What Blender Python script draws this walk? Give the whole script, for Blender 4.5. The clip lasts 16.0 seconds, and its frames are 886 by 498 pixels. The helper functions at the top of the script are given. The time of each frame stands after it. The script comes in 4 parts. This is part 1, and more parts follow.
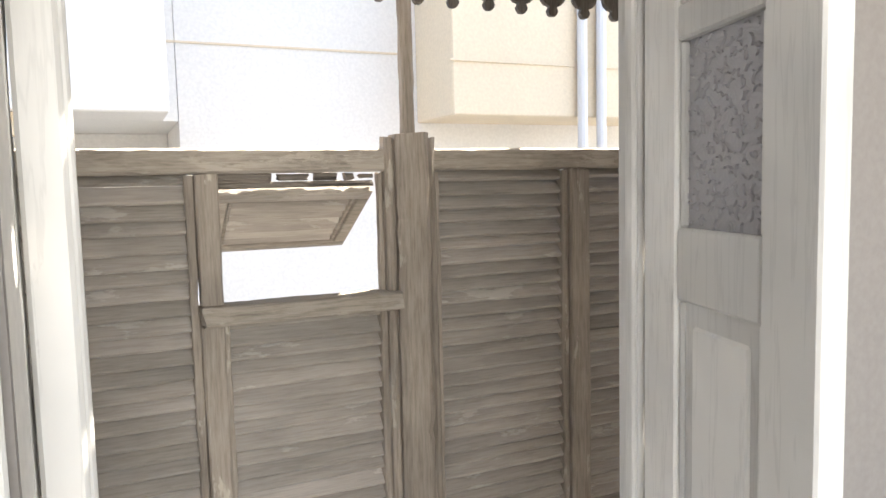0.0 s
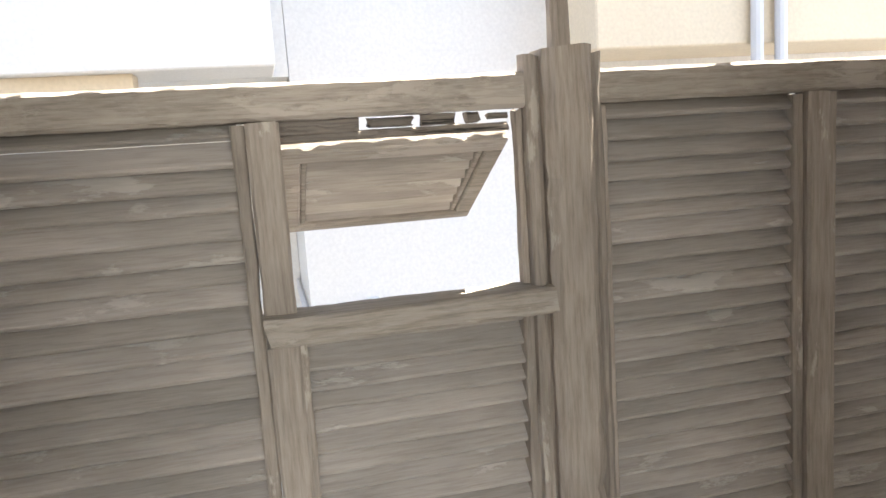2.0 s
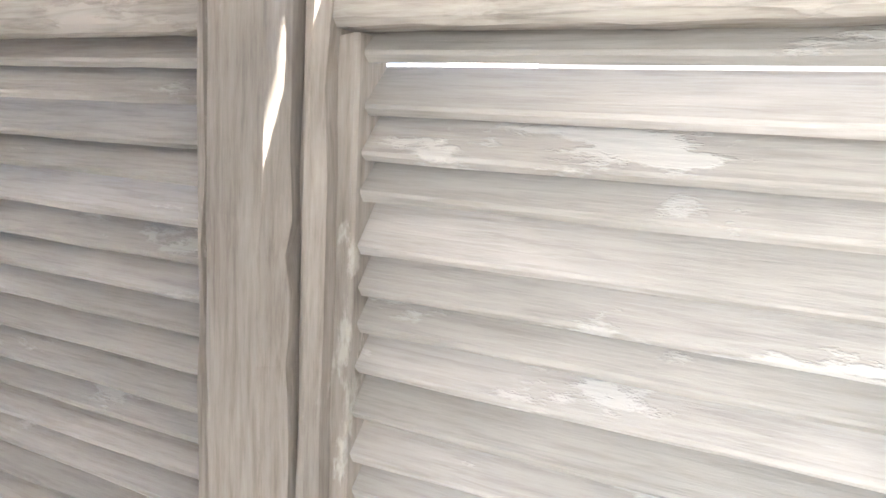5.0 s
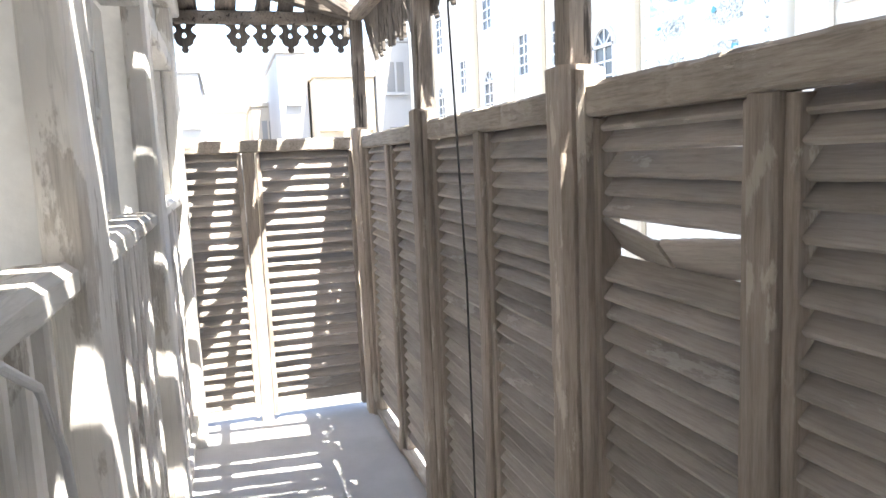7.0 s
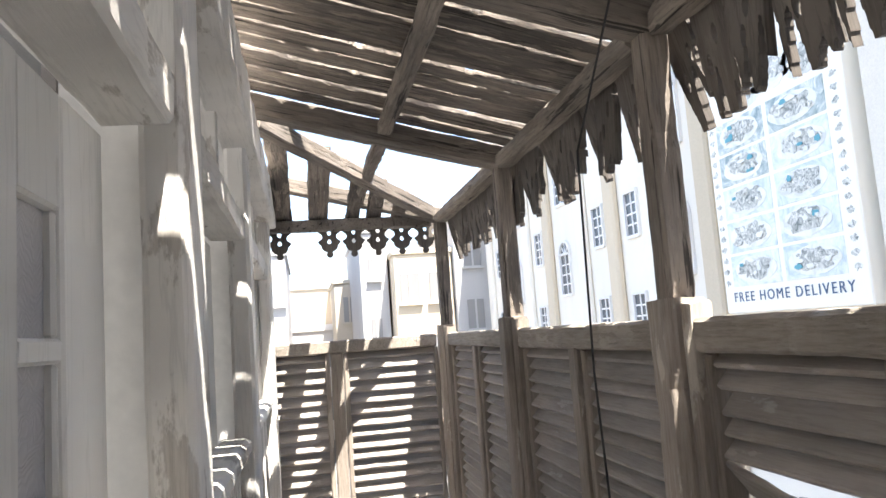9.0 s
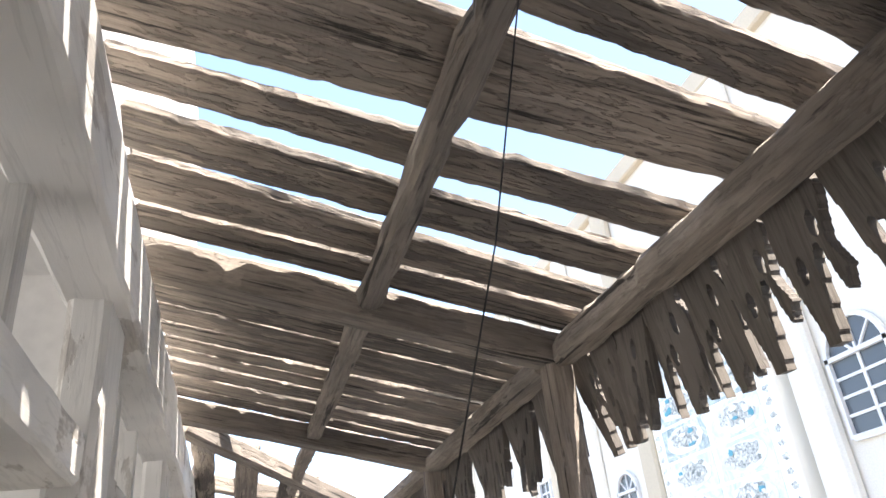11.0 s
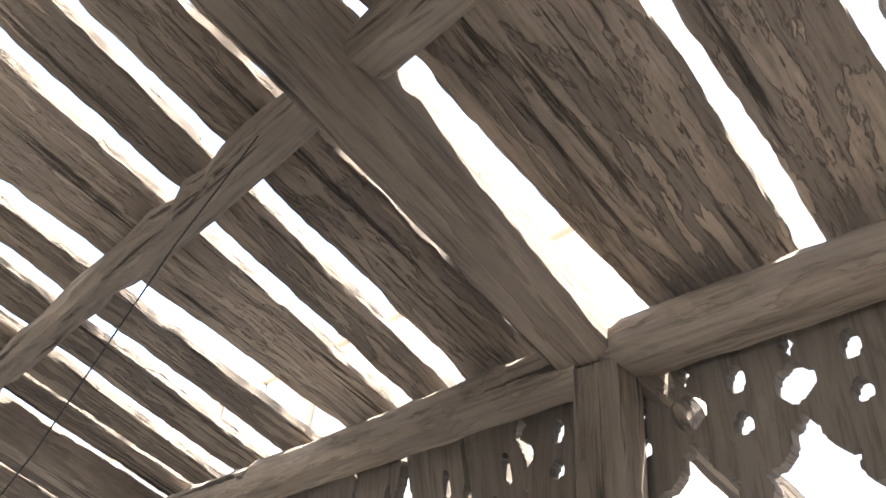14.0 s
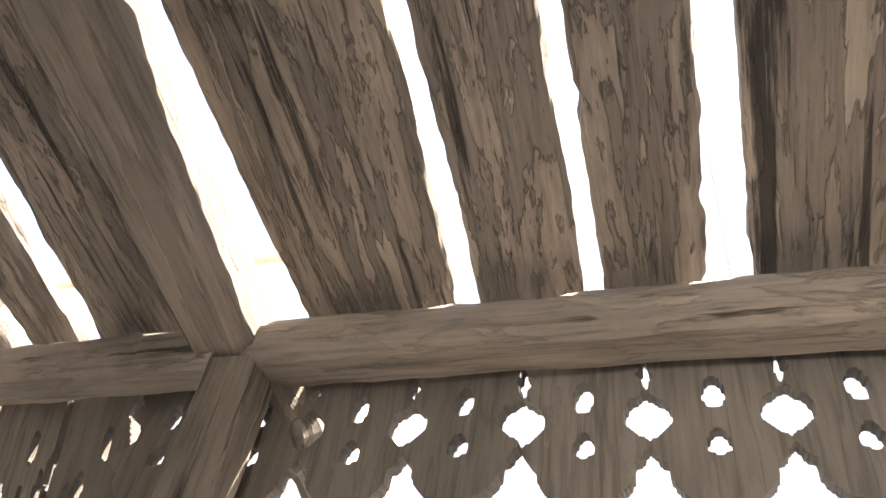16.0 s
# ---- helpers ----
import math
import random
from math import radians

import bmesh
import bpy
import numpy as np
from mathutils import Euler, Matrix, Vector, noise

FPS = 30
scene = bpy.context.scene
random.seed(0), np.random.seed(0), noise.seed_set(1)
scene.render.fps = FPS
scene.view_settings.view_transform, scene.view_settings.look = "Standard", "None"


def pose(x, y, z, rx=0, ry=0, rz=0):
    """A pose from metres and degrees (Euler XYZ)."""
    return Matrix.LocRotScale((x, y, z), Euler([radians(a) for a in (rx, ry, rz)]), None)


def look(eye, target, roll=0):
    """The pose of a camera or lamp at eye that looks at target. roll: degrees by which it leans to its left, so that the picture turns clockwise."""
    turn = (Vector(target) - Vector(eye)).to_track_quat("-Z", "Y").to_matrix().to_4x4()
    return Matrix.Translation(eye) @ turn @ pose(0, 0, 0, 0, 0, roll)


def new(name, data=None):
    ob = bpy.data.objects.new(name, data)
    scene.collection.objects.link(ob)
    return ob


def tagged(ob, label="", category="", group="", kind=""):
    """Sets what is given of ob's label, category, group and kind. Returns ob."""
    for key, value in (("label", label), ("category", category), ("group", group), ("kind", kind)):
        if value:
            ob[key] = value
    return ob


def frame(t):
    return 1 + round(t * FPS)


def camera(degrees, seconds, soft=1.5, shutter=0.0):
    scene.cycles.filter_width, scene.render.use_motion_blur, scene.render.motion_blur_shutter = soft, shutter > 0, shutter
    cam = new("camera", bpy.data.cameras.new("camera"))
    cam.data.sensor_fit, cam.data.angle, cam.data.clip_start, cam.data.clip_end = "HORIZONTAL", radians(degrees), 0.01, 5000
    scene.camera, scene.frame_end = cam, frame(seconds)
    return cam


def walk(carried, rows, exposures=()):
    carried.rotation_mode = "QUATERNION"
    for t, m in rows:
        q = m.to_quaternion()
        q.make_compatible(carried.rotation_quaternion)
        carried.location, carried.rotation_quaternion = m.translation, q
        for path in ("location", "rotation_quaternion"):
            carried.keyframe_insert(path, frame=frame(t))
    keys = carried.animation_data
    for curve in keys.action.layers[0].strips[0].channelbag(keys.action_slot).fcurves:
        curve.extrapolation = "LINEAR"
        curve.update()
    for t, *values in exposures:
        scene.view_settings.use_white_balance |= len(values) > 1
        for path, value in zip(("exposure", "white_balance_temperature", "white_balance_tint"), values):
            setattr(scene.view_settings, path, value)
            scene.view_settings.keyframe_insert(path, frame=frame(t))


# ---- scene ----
cam = camera(63.1, 16.0)
PATH = [
    (0, (-0.77, -1.923, 1.366), (0.05, -0.108, 1.191), -1.4),
    (0.5, (-0.618, -1.789, 1.357), (0.029, 0.092, 1.155), -1.3),
    (1, (-0.545, -1.645, 1.37), (-0.045, 0.28, 1.163), -1.9),
    (1.5, (-0.546, -1.462, 1.337), (-0.096, 0.47, 1.086), -1.9),
    (2, (-0.567, -1.289, 1.345), (-0.097, 0.635, 1.068), -3.9),
    (2.5, (-0.557, -1.145, 1.357), (-0.077, 0.773, 1.052), -3.9),
    (3, (-0.521, -0.944, 1.329), (-0.132, 0.993, 1.022), -2.4),
    (3.2, (-0.507, -0.877, 1.325), (-0.171, 1.073, 1.03), -1.6),
    (5.3, (-0.742, -0.532, 1.325), (-1.888, 1.076, 1.006), 1.5),
    (5.5, (-0.777, -0.559, 1.322), (-2.099, 0.908, 1.004), 0.0),
    (6, (-0.856, -0.611, 1.328), (-2.514, 0.46, 1.008), -2.0),
    (6.2, (-0.878, -0.637, 1.317), (-2.646, 0.256, 1.044), -1.3),
    (6.5, (-0.904, -0.661, 1.335), (-2.754, 0.051, 1.073), -2.6),
    (7, (-0.937, -0.69, 1.343), (-2.839, -0.125, 1.093), -2.5),
    (7.5, (-0.959, -0.712, 1.364), (-2.891, -0.244, 1.148), -0.5),
    (8, (-0.969, -0.731, 1.413), (-2.926, -0.321, 1.364), -0.6),
    (8.5, (-0.953, -0.745, 1.458), (-2.912, -0.35, 1.535), -1.8),
    (9, (-0.975, -0.72, 1.485), (-2.924, -0.332, 1.71), -4.2),
    (9.5, (-0.961, -0.714, 1.526), (-2.874, -0.293, 1.934), -6.6),
    (10, (-0.948, -0.706, 1.553), (-2.81, -0.276, 2.144), -7.4),
    (12.3, (-0.729, -0.646, 1.62), (-2.223, 0.063, 2.744), -2.6),
    (12.5, (-0.714, -0.645, 1.629), (-2.195, 0.099, 2.749), -1.2),
    (13, (-0.702, -0.642, 1.638), (-2.094, 0.225, 2.783), 0.9),
    (13.5, (-0.695, -0.64, 1.645), (-1.996, 0.311, 2.829), 3.5),
    (14, (-0.696, -0.627, 1.648), (-1.894, 0.417, 2.862), 5.8),
    (14.5, (-0.691, -0.607, 1.651), (-1.765, 0.535, 2.893), 6.5),
    (15, (-0.685, -0.591, 1.654), (-1.607, 0.655, 2.918), 7.1),
    (15.5, (-0.672, -0.576, 1.657), (-1.419, 0.755, 2.949), 8.0),
    (16, (-0.653, -0.549, 1.651), (-1.267, 0.803, 2.991), 10.0),
]
walk(cam, [(t, look(eye, target, roll)) for t, eye, target, roll in PATH], [(0, 2.9, 7050, 10), (2.5, 2.85, 6850, 10), (3.2, 3.0, 6700, 10), (5.3, 4.75, 6200, 9), (5.9, 4.8, 6200, 9), (6.3, 4.35, 6300, 10), (6.8, 3.4, 6500, 10), (7.3, 2.75, 6600, 10), (9, 2.4, 6600, 11), (12.5, 2.98, 6700, 12), (16, 3.4, 7500, 13)])

# ---- world and sun ----
SUN = Vector((0.42, 0.17, 1.0)).normalized()
world = bpy.data.worlds.new("sky")
scene.world = world
world.use_nodes = True
wn = world.node_tree
sky = wn.nodes.new("ShaderNodeTexSky")
sky.sky_type = "NISHITA"
sky.sun_disc = False
sky.sun_elevation = math.asin(SUN.z)
sky.sun_rotation = math.atan2(SUN.x, SUN.y)
sky.dust_density = 1.4
wn.links.new(sky.outputs["Color"], wn.nodes["Background"].inputs["Color"])
wn.nodes["Background"].inputs["Strength"].default_value = 0.105
sun_data = bpy.data.lights.new("sun", "SUN")
sun_data.energy, sun_data.angle, sun_data.color = 4.5, radians(0.5), (1.0, 0.95, 0.87)
sun = new("sun", sun_data)
sun.matrix_world = look(SUN * 30, (0, 0, 0))


# ---- materials ----
def base(name, rough=0.8, metal=0.0):
    m = bpy.data.materials.new(name)
    m.use_nodes = True
    b = m.node_tree.nodes["Principled BSDF"]
    b.inputs["Roughness"].default_value, b.inputs["Metallic"].default_value = rough, metal
    return m, m.node_tree, b


def node(nt, kind, **values):
    n = nt.nodes.new(kind)
    for k, v in values.items():
        n.inputs[k].default_value = v
    return n


def ramp(nt, source, stops):
    r = nt.nodes.new("ShaderNodeValToRGB")
    while len(r.color_ramp.elements) < len(stops):
        r.color_ramp.elements.new(0.5)
    for e, (p, c) in zip(r.color_ramp.elements, stops):
        e.position, e.color = p, (*c, 1) if len(c) == 3 else (c[0], c[0], c[0], 1)
    nt.links.new(source, r.inputs["Fac"])
    return r.outputs["Color"]


def mixed(nt, fac, a, b, how="MIX"):
    n = nt.nodes.new("ShaderNodeMix")
    n.data_type, n.blend_type = "RGBA", how
    for sock, v in ((n.inputs[0], fac), (n.inputs[6], a), (n.inputs[7], b)):
        if isinstance(v, (float, int)):
            sock.default_value = v
        elif isinstance(v, tuple):
            sock.default_value = (*v, 1)
        else:
            nt.links.new(v, sock)
    return n.outputs[2]


def wood(name, dark, mid, pale, axis=0, peel=0.5, paint=None, crack=1.0, rough=0.85, relief=0.5, stretch=1.0, chip=0.0):
    """Old timber with the grain along one local axis, worn paint in patches and cracks."""
    m, nt, b = base(name, rough)
    tc = nt.nodes.new("ShaderNodeTexCoord")
    info = nt.nodes.new("ShaderNodeObjectInfo")
    shift = nt.nodes.new("ShaderNodeVectorMath")
    shift.operation = "MULTIPLY_ADD"
    nt.links.new(info.outputs["Random"], shift.inputs[0])
    shift.inputs[1].default_value = (37.0, 19.0, 53.0)
    nt.links.new(tc.outputs["Object"], shift.inputs[2])
    mp = nt.nodes.new("ShaderNodeMapping")
    sc = [1.0, 1.0, 1.0]
    sc[axis] = 0.07 * stretch
    mp.inputs["Scale"].default_value = sc
    nt.links.new(shift.outputs[0], mp.inputs["Vector"])
    grain = node(nt, "ShaderNodeTexNoise", Scale=130.0, Detail=8.0, Roughness=0.7)
    nt.links.new(mp.outputs[0], grain.inputs["Vector"])
    patch = node(nt, "ShaderNodeTexNoise", Scale=9.0, Detail=7.0, Roughness=0.65)
    mp2 = nt.nodes.new("ShaderNodeMapping")
    sc2 = [1.0, 1.0, 1.0]
    sc2[axis] = 0.35
    mp2.inputs["Scale"].default_value = sc2
    nt.links.new(shift.outputs[0], mp2.inputs["Vector"])
    nt.links.new(mp2.outputs[0], patch.inputs["Vector"])
    col = ramp(nt, grain.outputs["Fac"], [(0.3, dark), (0.5, mid), (0.72, pale)])
    flakes = None
    if paint:
        flakes = ramp(nt, patch.outputs["Fac"], [(peel - 0.015, (0,)), (peel + 0.015, (1,))])
        col = mixed(nt, flakes, col, paint)
    cr = node(nt, "ShaderNodeTexNoise", Scale=34.0, Detail=4.0, Roughness=0.55, Distortion=0.12)
    nt.links.new(mp.outputs[0], cr.inputs["Vector"])
    lines = ramp(nt, cr.outputs["Fac"], [(0.44, (1,)), (0.475, (1 - 0.75 * crack,)), (0.5, (1,))])
    big = node(nt, "ShaderNodeTexNoise", Scale=2.3, Detail=3.0)
    nt.links.new(shift.outputs[0], big.inputs["Vector"])
    tone = ramp(nt, big.outputs["Fac"], [(0.3, (0.72,)), (0.7, (1.1,))])
    col = mixed(nt, 1.0, col, lines, "MULTIPLY")
    col = mixed(nt, 1.0, col, tone, "MULTIPLY")
    vary = nt.nodes.new("ShaderNodeMapRange")
    vary.inputs["To Min"].default_value, vary.inputs["To Max"].default_value = 0.85, 1.12
    nt.links.new(info.outputs["Random"], vary.inputs["Value"])
    col = mixed(nt, 1.0, col, vary.outputs[0], "MULTIPLY")
    nt.links.new(col, b.inputs["Base Color"])
    h = mixed(nt, 0.5, grain.outputs["Fac"], lines)
    if flakes:
        h = mixed(nt, 0.35, h, flakes)
    if chip:
        ch = node(nt, "ShaderNodeTexNoise", Scale=30.0, Detail=9.0, Roughness=0.7, Distortion=0.15)
        mp3 = nt.nodes.new("ShaderNodeMapping")
        sc3 = [1.0, 1.0, 1.0]
        sc3[axis] = 0.2
        mp3.inputs["Scale"].default_value = sc3
        nt.links.new(shift.outputs[0], mp3.inputs["Vector"])
        nt.links.new(mp3.outputs[0], ch.inputs["Vector"])
        steps = ramp(nt, ch.outputs["Fac"], [(0.36, (0.0,)), (0.41, (0.45,)), (0.50, (0.5,)), (0.54, (0.95,))])
        h = mixed(nt, chip, h, steps)
        pits = ramp(nt, ch.outputs["Fac"], [(0.34, (0.6,)), (0.42, (1.0,))])
        col = mixed(nt, 1.0, col, pits, "MULTIPLY")
        nt.links.new(col, b.inputs["Base Color"])
    bump = node(nt, "ShaderNodeBump", Strength=relief, Distance=0.012 if chip else 0.006)
    nt.links.new(h, bump.inputs["Height"])
    nt.links.new(bump.outputs[0], b.inputs["Normal"])
    return m


def flaking(name, smooth, torn, pale, scale=15.0, axis=0, relief=1.0):
    """Rotten timber whose outer skin has broken away in ragged terraces along the grain."""
    m, nt, b = base(name, 0.9)
    tc = nt.nodes.new("ShaderNodeTexCoord")
    info = nt.nodes.new("ShaderNodeObjectInfo")
    shift = nt.nodes.new("ShaderNodeVectorMath")
    shift.operation = "MULTIPLY_ADD"
    nt.links.new(info.outputs["Random"], shift.inputs[0])
    shift.inputs[1].default_value = (41.0, 23.0, 57.0)
    nt.links.new(tc.outputs["Object"], shift.inputs[2])

    def stretched(k, **values):
        mp = nt.nodes.new("ShaderNodeMapping")
        sc = [1.0, 1.0, 1.0]
        sc[axis] = k
        mp.inputs["Scale"].default_value = sc
        nt.links.new(shift.outputs[0], mp.inputs["Vector"])
        n = node(nt, "ShaderNodeTexNoise", **values)
        nt.links.new(mp.outputs[0], n.inputs["Vector"])
        return n.outputs["Fac"]

    skin = stretched(0.19, Scale=scale, Detail=10.0, Roughness=0.66, Distortion=0.25)
    fibre = stretched(0.05, Scale=150.0, Detail=7.0, Roughness=0.7)
    split = stretched(0.045, Scale=48.0, Detail=5.0, Roughness=0.6)
    cloud = stretched(0.6, Scale=5.0, Detail=4.0)
    terraces = ramp(nt, skin, [(0.400, (0.0,)), (0.412, (0.38,)), (0.497, (0.42,)), (0.507, (0.72,)), (0.585, (0.76,)), (0.595, (1.0,))])
    layer = ramp(nt, skin, [(0.395, torn), (0.41, pale), (0.50, torn), (0.507, smooth), (0.585, smooth), (0.60, pale)])
    bare = nt.nodes.new("ShaderNodeMapRange")
    bare.inputs["To Min"].default_value, bare.inputs["To Max"].default_value = 0.0, 0.4
    nt.links.new(info.outputs["Random"], bare.inputs["Value"])
    layer = mixed(nt, bare.outputs[0], layer, tuple(0.55 * a + 0.5 * b_ for a, b_ in zip(torn, pale)))
    streak = ramp(nt, fibre, [(0.30, (0.50,)), (0.48, (0.95,)), (0.70, (1.18,))])
    cracks = ramp(nt, split, [(0.36, (0.2,)), (0.415, (1.0,))])
    stain = ramp(nt, cloud, [(0.32, (0.70,)), (0.68, (1.16,))])
    vary = nt.nodes.new("ShaderNodeMapRange")
    vary.inputs["To Min"].default_value, vary.inputs["To Max"].default_value = 0.82, 1.18
    nt.links.new(info.outputs["Random"], vary.inputs["Value"])
    col = layer
    for c in (streak, cracks, stain, vary.outputs[0]):
        col = mixed(nt, 1.0, col, c, "MULTIPLY")
    nt.links.new(col, b.inputs["Base Color"])
    h = mixed(nt, 0.22, terraces, mixed(nt, 0.6, fibre, cracks))
    bump = node(nt, "ShaderNodeBump", Strength=relief, Distance=0.016)
    nt.links.new(h, bump.inputs["Height"])
    nt.links.new(bump.outputs[0], b.inputs["Normal"])
    return m


def plaster(name, colour, scale=6.0, stain=0.85, rough=0.9, relief=0.25, streak=True):
    m, nt, b = base(name, rough)
    tc = nt.nodes.new("ShaderNodeTexCoord")
    big = node(nt, "ShaderNodeTexNoise", Scale=scale * 0.12, Detail=6.0, Roughness=0.6)
    mp = nt.nodes.new("ShaderNodeMapping")
    mp.inputs["Scale"].default_value = (1, 1, 0.25 if streak else 1)
    nt.links.new(tc.outputs["Object"], mp.inputs["Vector"])
    nt.links.new(mp.outputs[0], big.inputs["Vector"])
    fine = node(nt, "ShaderNodeTexNoise", Scale=scale * 14, Detail=4.0)
    nt.links.new(tc.outputs["Object"], fine.inputs["Vector"])
    tone = ramp(nt, big.outputs["Fac"], [(0.3, (stain,)), (0.6, (1.0,))])
    fin = ramp(nt, fine.outputs["Fac"], [(0.3, (0.93,)), (0.7, (1.03,))])
    col = mixed(nt, 1.0, mixed(nt, 1.0, colour, tone, "MULTIPLY"), fin, "MULTIPLY")
    nt.links.new(col, b.inputs["Base Color"])
    bump = node(nt, "ShaderNodeBump", Strength=relief, Distance=0.004)
    nt.links.new(fine.outputs["Fac"], bump.inputs["Height"])
    nt.links.new(bump.outputs[0], b.inputs["Normal"])
    return m


M_SLAT = wood("slat_wood", (0.32, 0.285, 0.25), (0.40, 0.36, 0.32), (0.45, 0.41, 0.365), 0, 0.63, (0.52, 0.485, 0.44), 0.12, relief=0.8)
M_RAIL = wood("rail_wood", (0.24, 0.205, 0.17), (0.37, 0.325, 0.275), (0.46, 0.41, 0.355), 0, 0.55, (0.44, 0.39, 0.335), 0.22, relief=0.7)
M_POST = wood("post_wood", (0.23, 0.19, 0.155), (0.34, 0.29, 0.245), (0.42, 0.37, 0.315), 2, 0.62, (0.50, 0.45, 0.385), 0.1)
M_BEAM = flaking("beam_wood", (0.21, 0.183, 0.158), (0.17, 0.143, 0.12), (0.27, 0.234, 0.197), 7.0, relief=0.7)
M_PLANK = flaking("roof_plank_wood", (0.135, 0.117, 0.103), (0.19, 0.160, 0.135), (0.30, 0.255, 0.212))
M_SHAFT = flaking("shaft_wood", (0.22, 0.19, 0.163), (0.17, 0.143, 0.12), (0.28, 0.24, 0.205), 6.0, 2, 0.6)
M_FRET = wood("fretwork_wood", (0.09, 0.078, 0.067), (0.14, 0.122, 0.107), (0.18, 0.16, 0.14), 2, 0.6, (0.16, 0.14, 0.125), 0.4)
M_FACADE = wood("facade_timber", (0.36, 0.33, 0.30), (0.52, 0.485, 0.44), (0.62, 0.585, 0.54), 2, 0.42, (0.74, 0.715, 0.675), 0.15)
M_FACADEX = wood("facade_beam_timber", (0.36, 0.33, 0.30), (0.52, 0.485, 0.44), (0.62, 0.585, 0.54), 0, 0.42, (0.74, 0.715, 0.675), 0.15)
M_WHITE = wood("white_door_paint", (0.55, 0.53, 0.5), (0.74, 0.73, 0.71), (0.8, 0.79, 0.77), 2, 0.33, (0.80, 0.79, 0.77), 0.12, 0.55, 0.15)
M_ROOM = plaster("room_plaster", (0.62, 0.61, 0.60), 5.0, 0.9)
M_FLOOR = plaster("floor_concrete", (0.50, 0.50, 0.50), 14.0, 0.75, streak=False)
M_WALLW = plaster("white_stucco", (0.80, 0.78, 0.75), 3.0, 0.9)
M_CREAM = plaster("cream_stucco", (0.66, 0.56, 0.42), 3.0, 0.88)
M_NEXT = plaster("neighbour_stucco", (0.70, 0.685, 0.66), 3.0, 0.9)
M_ARCADE = plaster("cream_white_stucco", (0.84, 0.785, 0.69), 3.0, 0.88)
# inner wall plaster; the room's shade is put into this darker colour
M_INNER = plaster("shade_toned_plaster", (0.36, 0.335, 0.32), 5.0, 0.85)
M_SAND = plaster("sand_stucco", (0.52, 0.46, 0.37), 3.0, 0.85)
M_FAR = plaster("greyed_white_stucco", (0.60, 0.58, 0.55), 3.0, 0.85)
M_STREET = plaster("street_asphalt", (0.16, 0.155, 0.15), 4.0, 0.8, streak=False)
M_DARK, _, bd = base("dark_glazing", 0.25)
bd.inputs["Base Color"].default_value = (0.10, 0.11, 0.12, 1)
M_WIRE, _, bd = base("black_cable", 0.5)
bd.inputs["Base Color"].default_value = (0.03, 0.03, 0.03, 1)
M_PIPE, _, bd = base("grey_pipe", 0.5)
bd.inputs["Base Color"].default_value = (0.55, 0.55, 0.56, 1)


def floral_glass():
    m, nt, b = base("floral_glass", 0.28)
    b.inputs["Base Color"].default_value = (0.46, 0.455, 0.48, 1)
    b.inputs["Transmission Weight"].default_value = 0.1
    tc = nt.nodes.new("ShaderNodeTexCoord")
    warp = node(nt, "ShaderNodeTexNoise", Scale=34.0, Detail=1.0)
    nt.links.new(tc.outputs["Object"], warp.inputs["Vector"])
    add = nt.nodes.new("ShaderNodeVectorMath")
    add.operation = "MULTIPLY_ADD"
    nt.links.new(warp.outputs["Color"], add.inputs[0])
    add.inputs[1].default_value = (0.05, 0.05, 0.05)
    nt.links.new(tc.outputs["Object"], add.inputs[2])
    vo = node(nt, "ShaderNodeTexVoronoi", Scale=75.0)
    vo.feature = "SMOOTH_F1"
    nt.links.new(add.outputs[0], vo.inputs["Vector"])
    wv = node(nt, "ShaderNodeTexWave", Scale=38.0, Distortion=7.0, Detail=1.0)
    wv.wave_type = "RINGS"
    nt.links.new(add.outputs[0], wv.inputs["Vector"])
    h = mixed(nt, 0.5, vo.outputs["Distance"], wv.outputs["Fac"])
    bump = node(nt, "ShaderNodeBump", Strength=0.25, Distance=0.004)
    nt.links.new(h, bump.inputs["Height"])
    nt.links.new(bump.outputs[0], b.inputs["Normal"])
    return m


M_GLASS = floral_glass()


# ---- mesh helpers ----
def mesh_of(name, bm, material):
    me = bpy.data.meshes.new(name)
    bmesh.ops.recalc_face_normals(bm, faces=bm.faces)
    bm.to_mesh(me)
    bm.free()
    me.materials.append(material)
    return me


def part(name, bm, material, parent, label="", m=None):
    ob = new(name, bm if isinstance(bm, bpy.types.Mesh) else mesh_of(name, bm, material))
    ob.parent = parent
    if m is not None:
        ob.matrix_local = m
    if label:
        ob["label"] = label
    return ob


def thing(name, x, y, z, label, category, group="", kind=""):
    ob = new(name)
    ob.location = (x, y, z)
    return tagged(ob, label, category, group, kind)


def box(bm, x0, x1, y0, y1, z0, z1, bevel=0.0):
    r = bmesh.ops.create_cube(bm, size=1.0)
    for v in r["verts"]:
        v.co = Vector(((x0 + x1) / 2 + v.co.x * (x1 - x0), (y0 + y1) / 2 + v.co.y * (y1 - y0), (z0 + z1) / 2 + v.co.z * (z1 - z0)))
    if bevel:
        es = {e for v in r["verts"] for e in v.link_edges}
        bmesh.ops.bevel(bm, geom=list(es), offset=bevel, segments=1, affect="EDGES")
    return bm


def slab(x0, x1, y0, y1, z0, z1, bevel=0.0):
    return box(bmesh.new(), x0, x1, y0, y1, z0, z1, bevel)


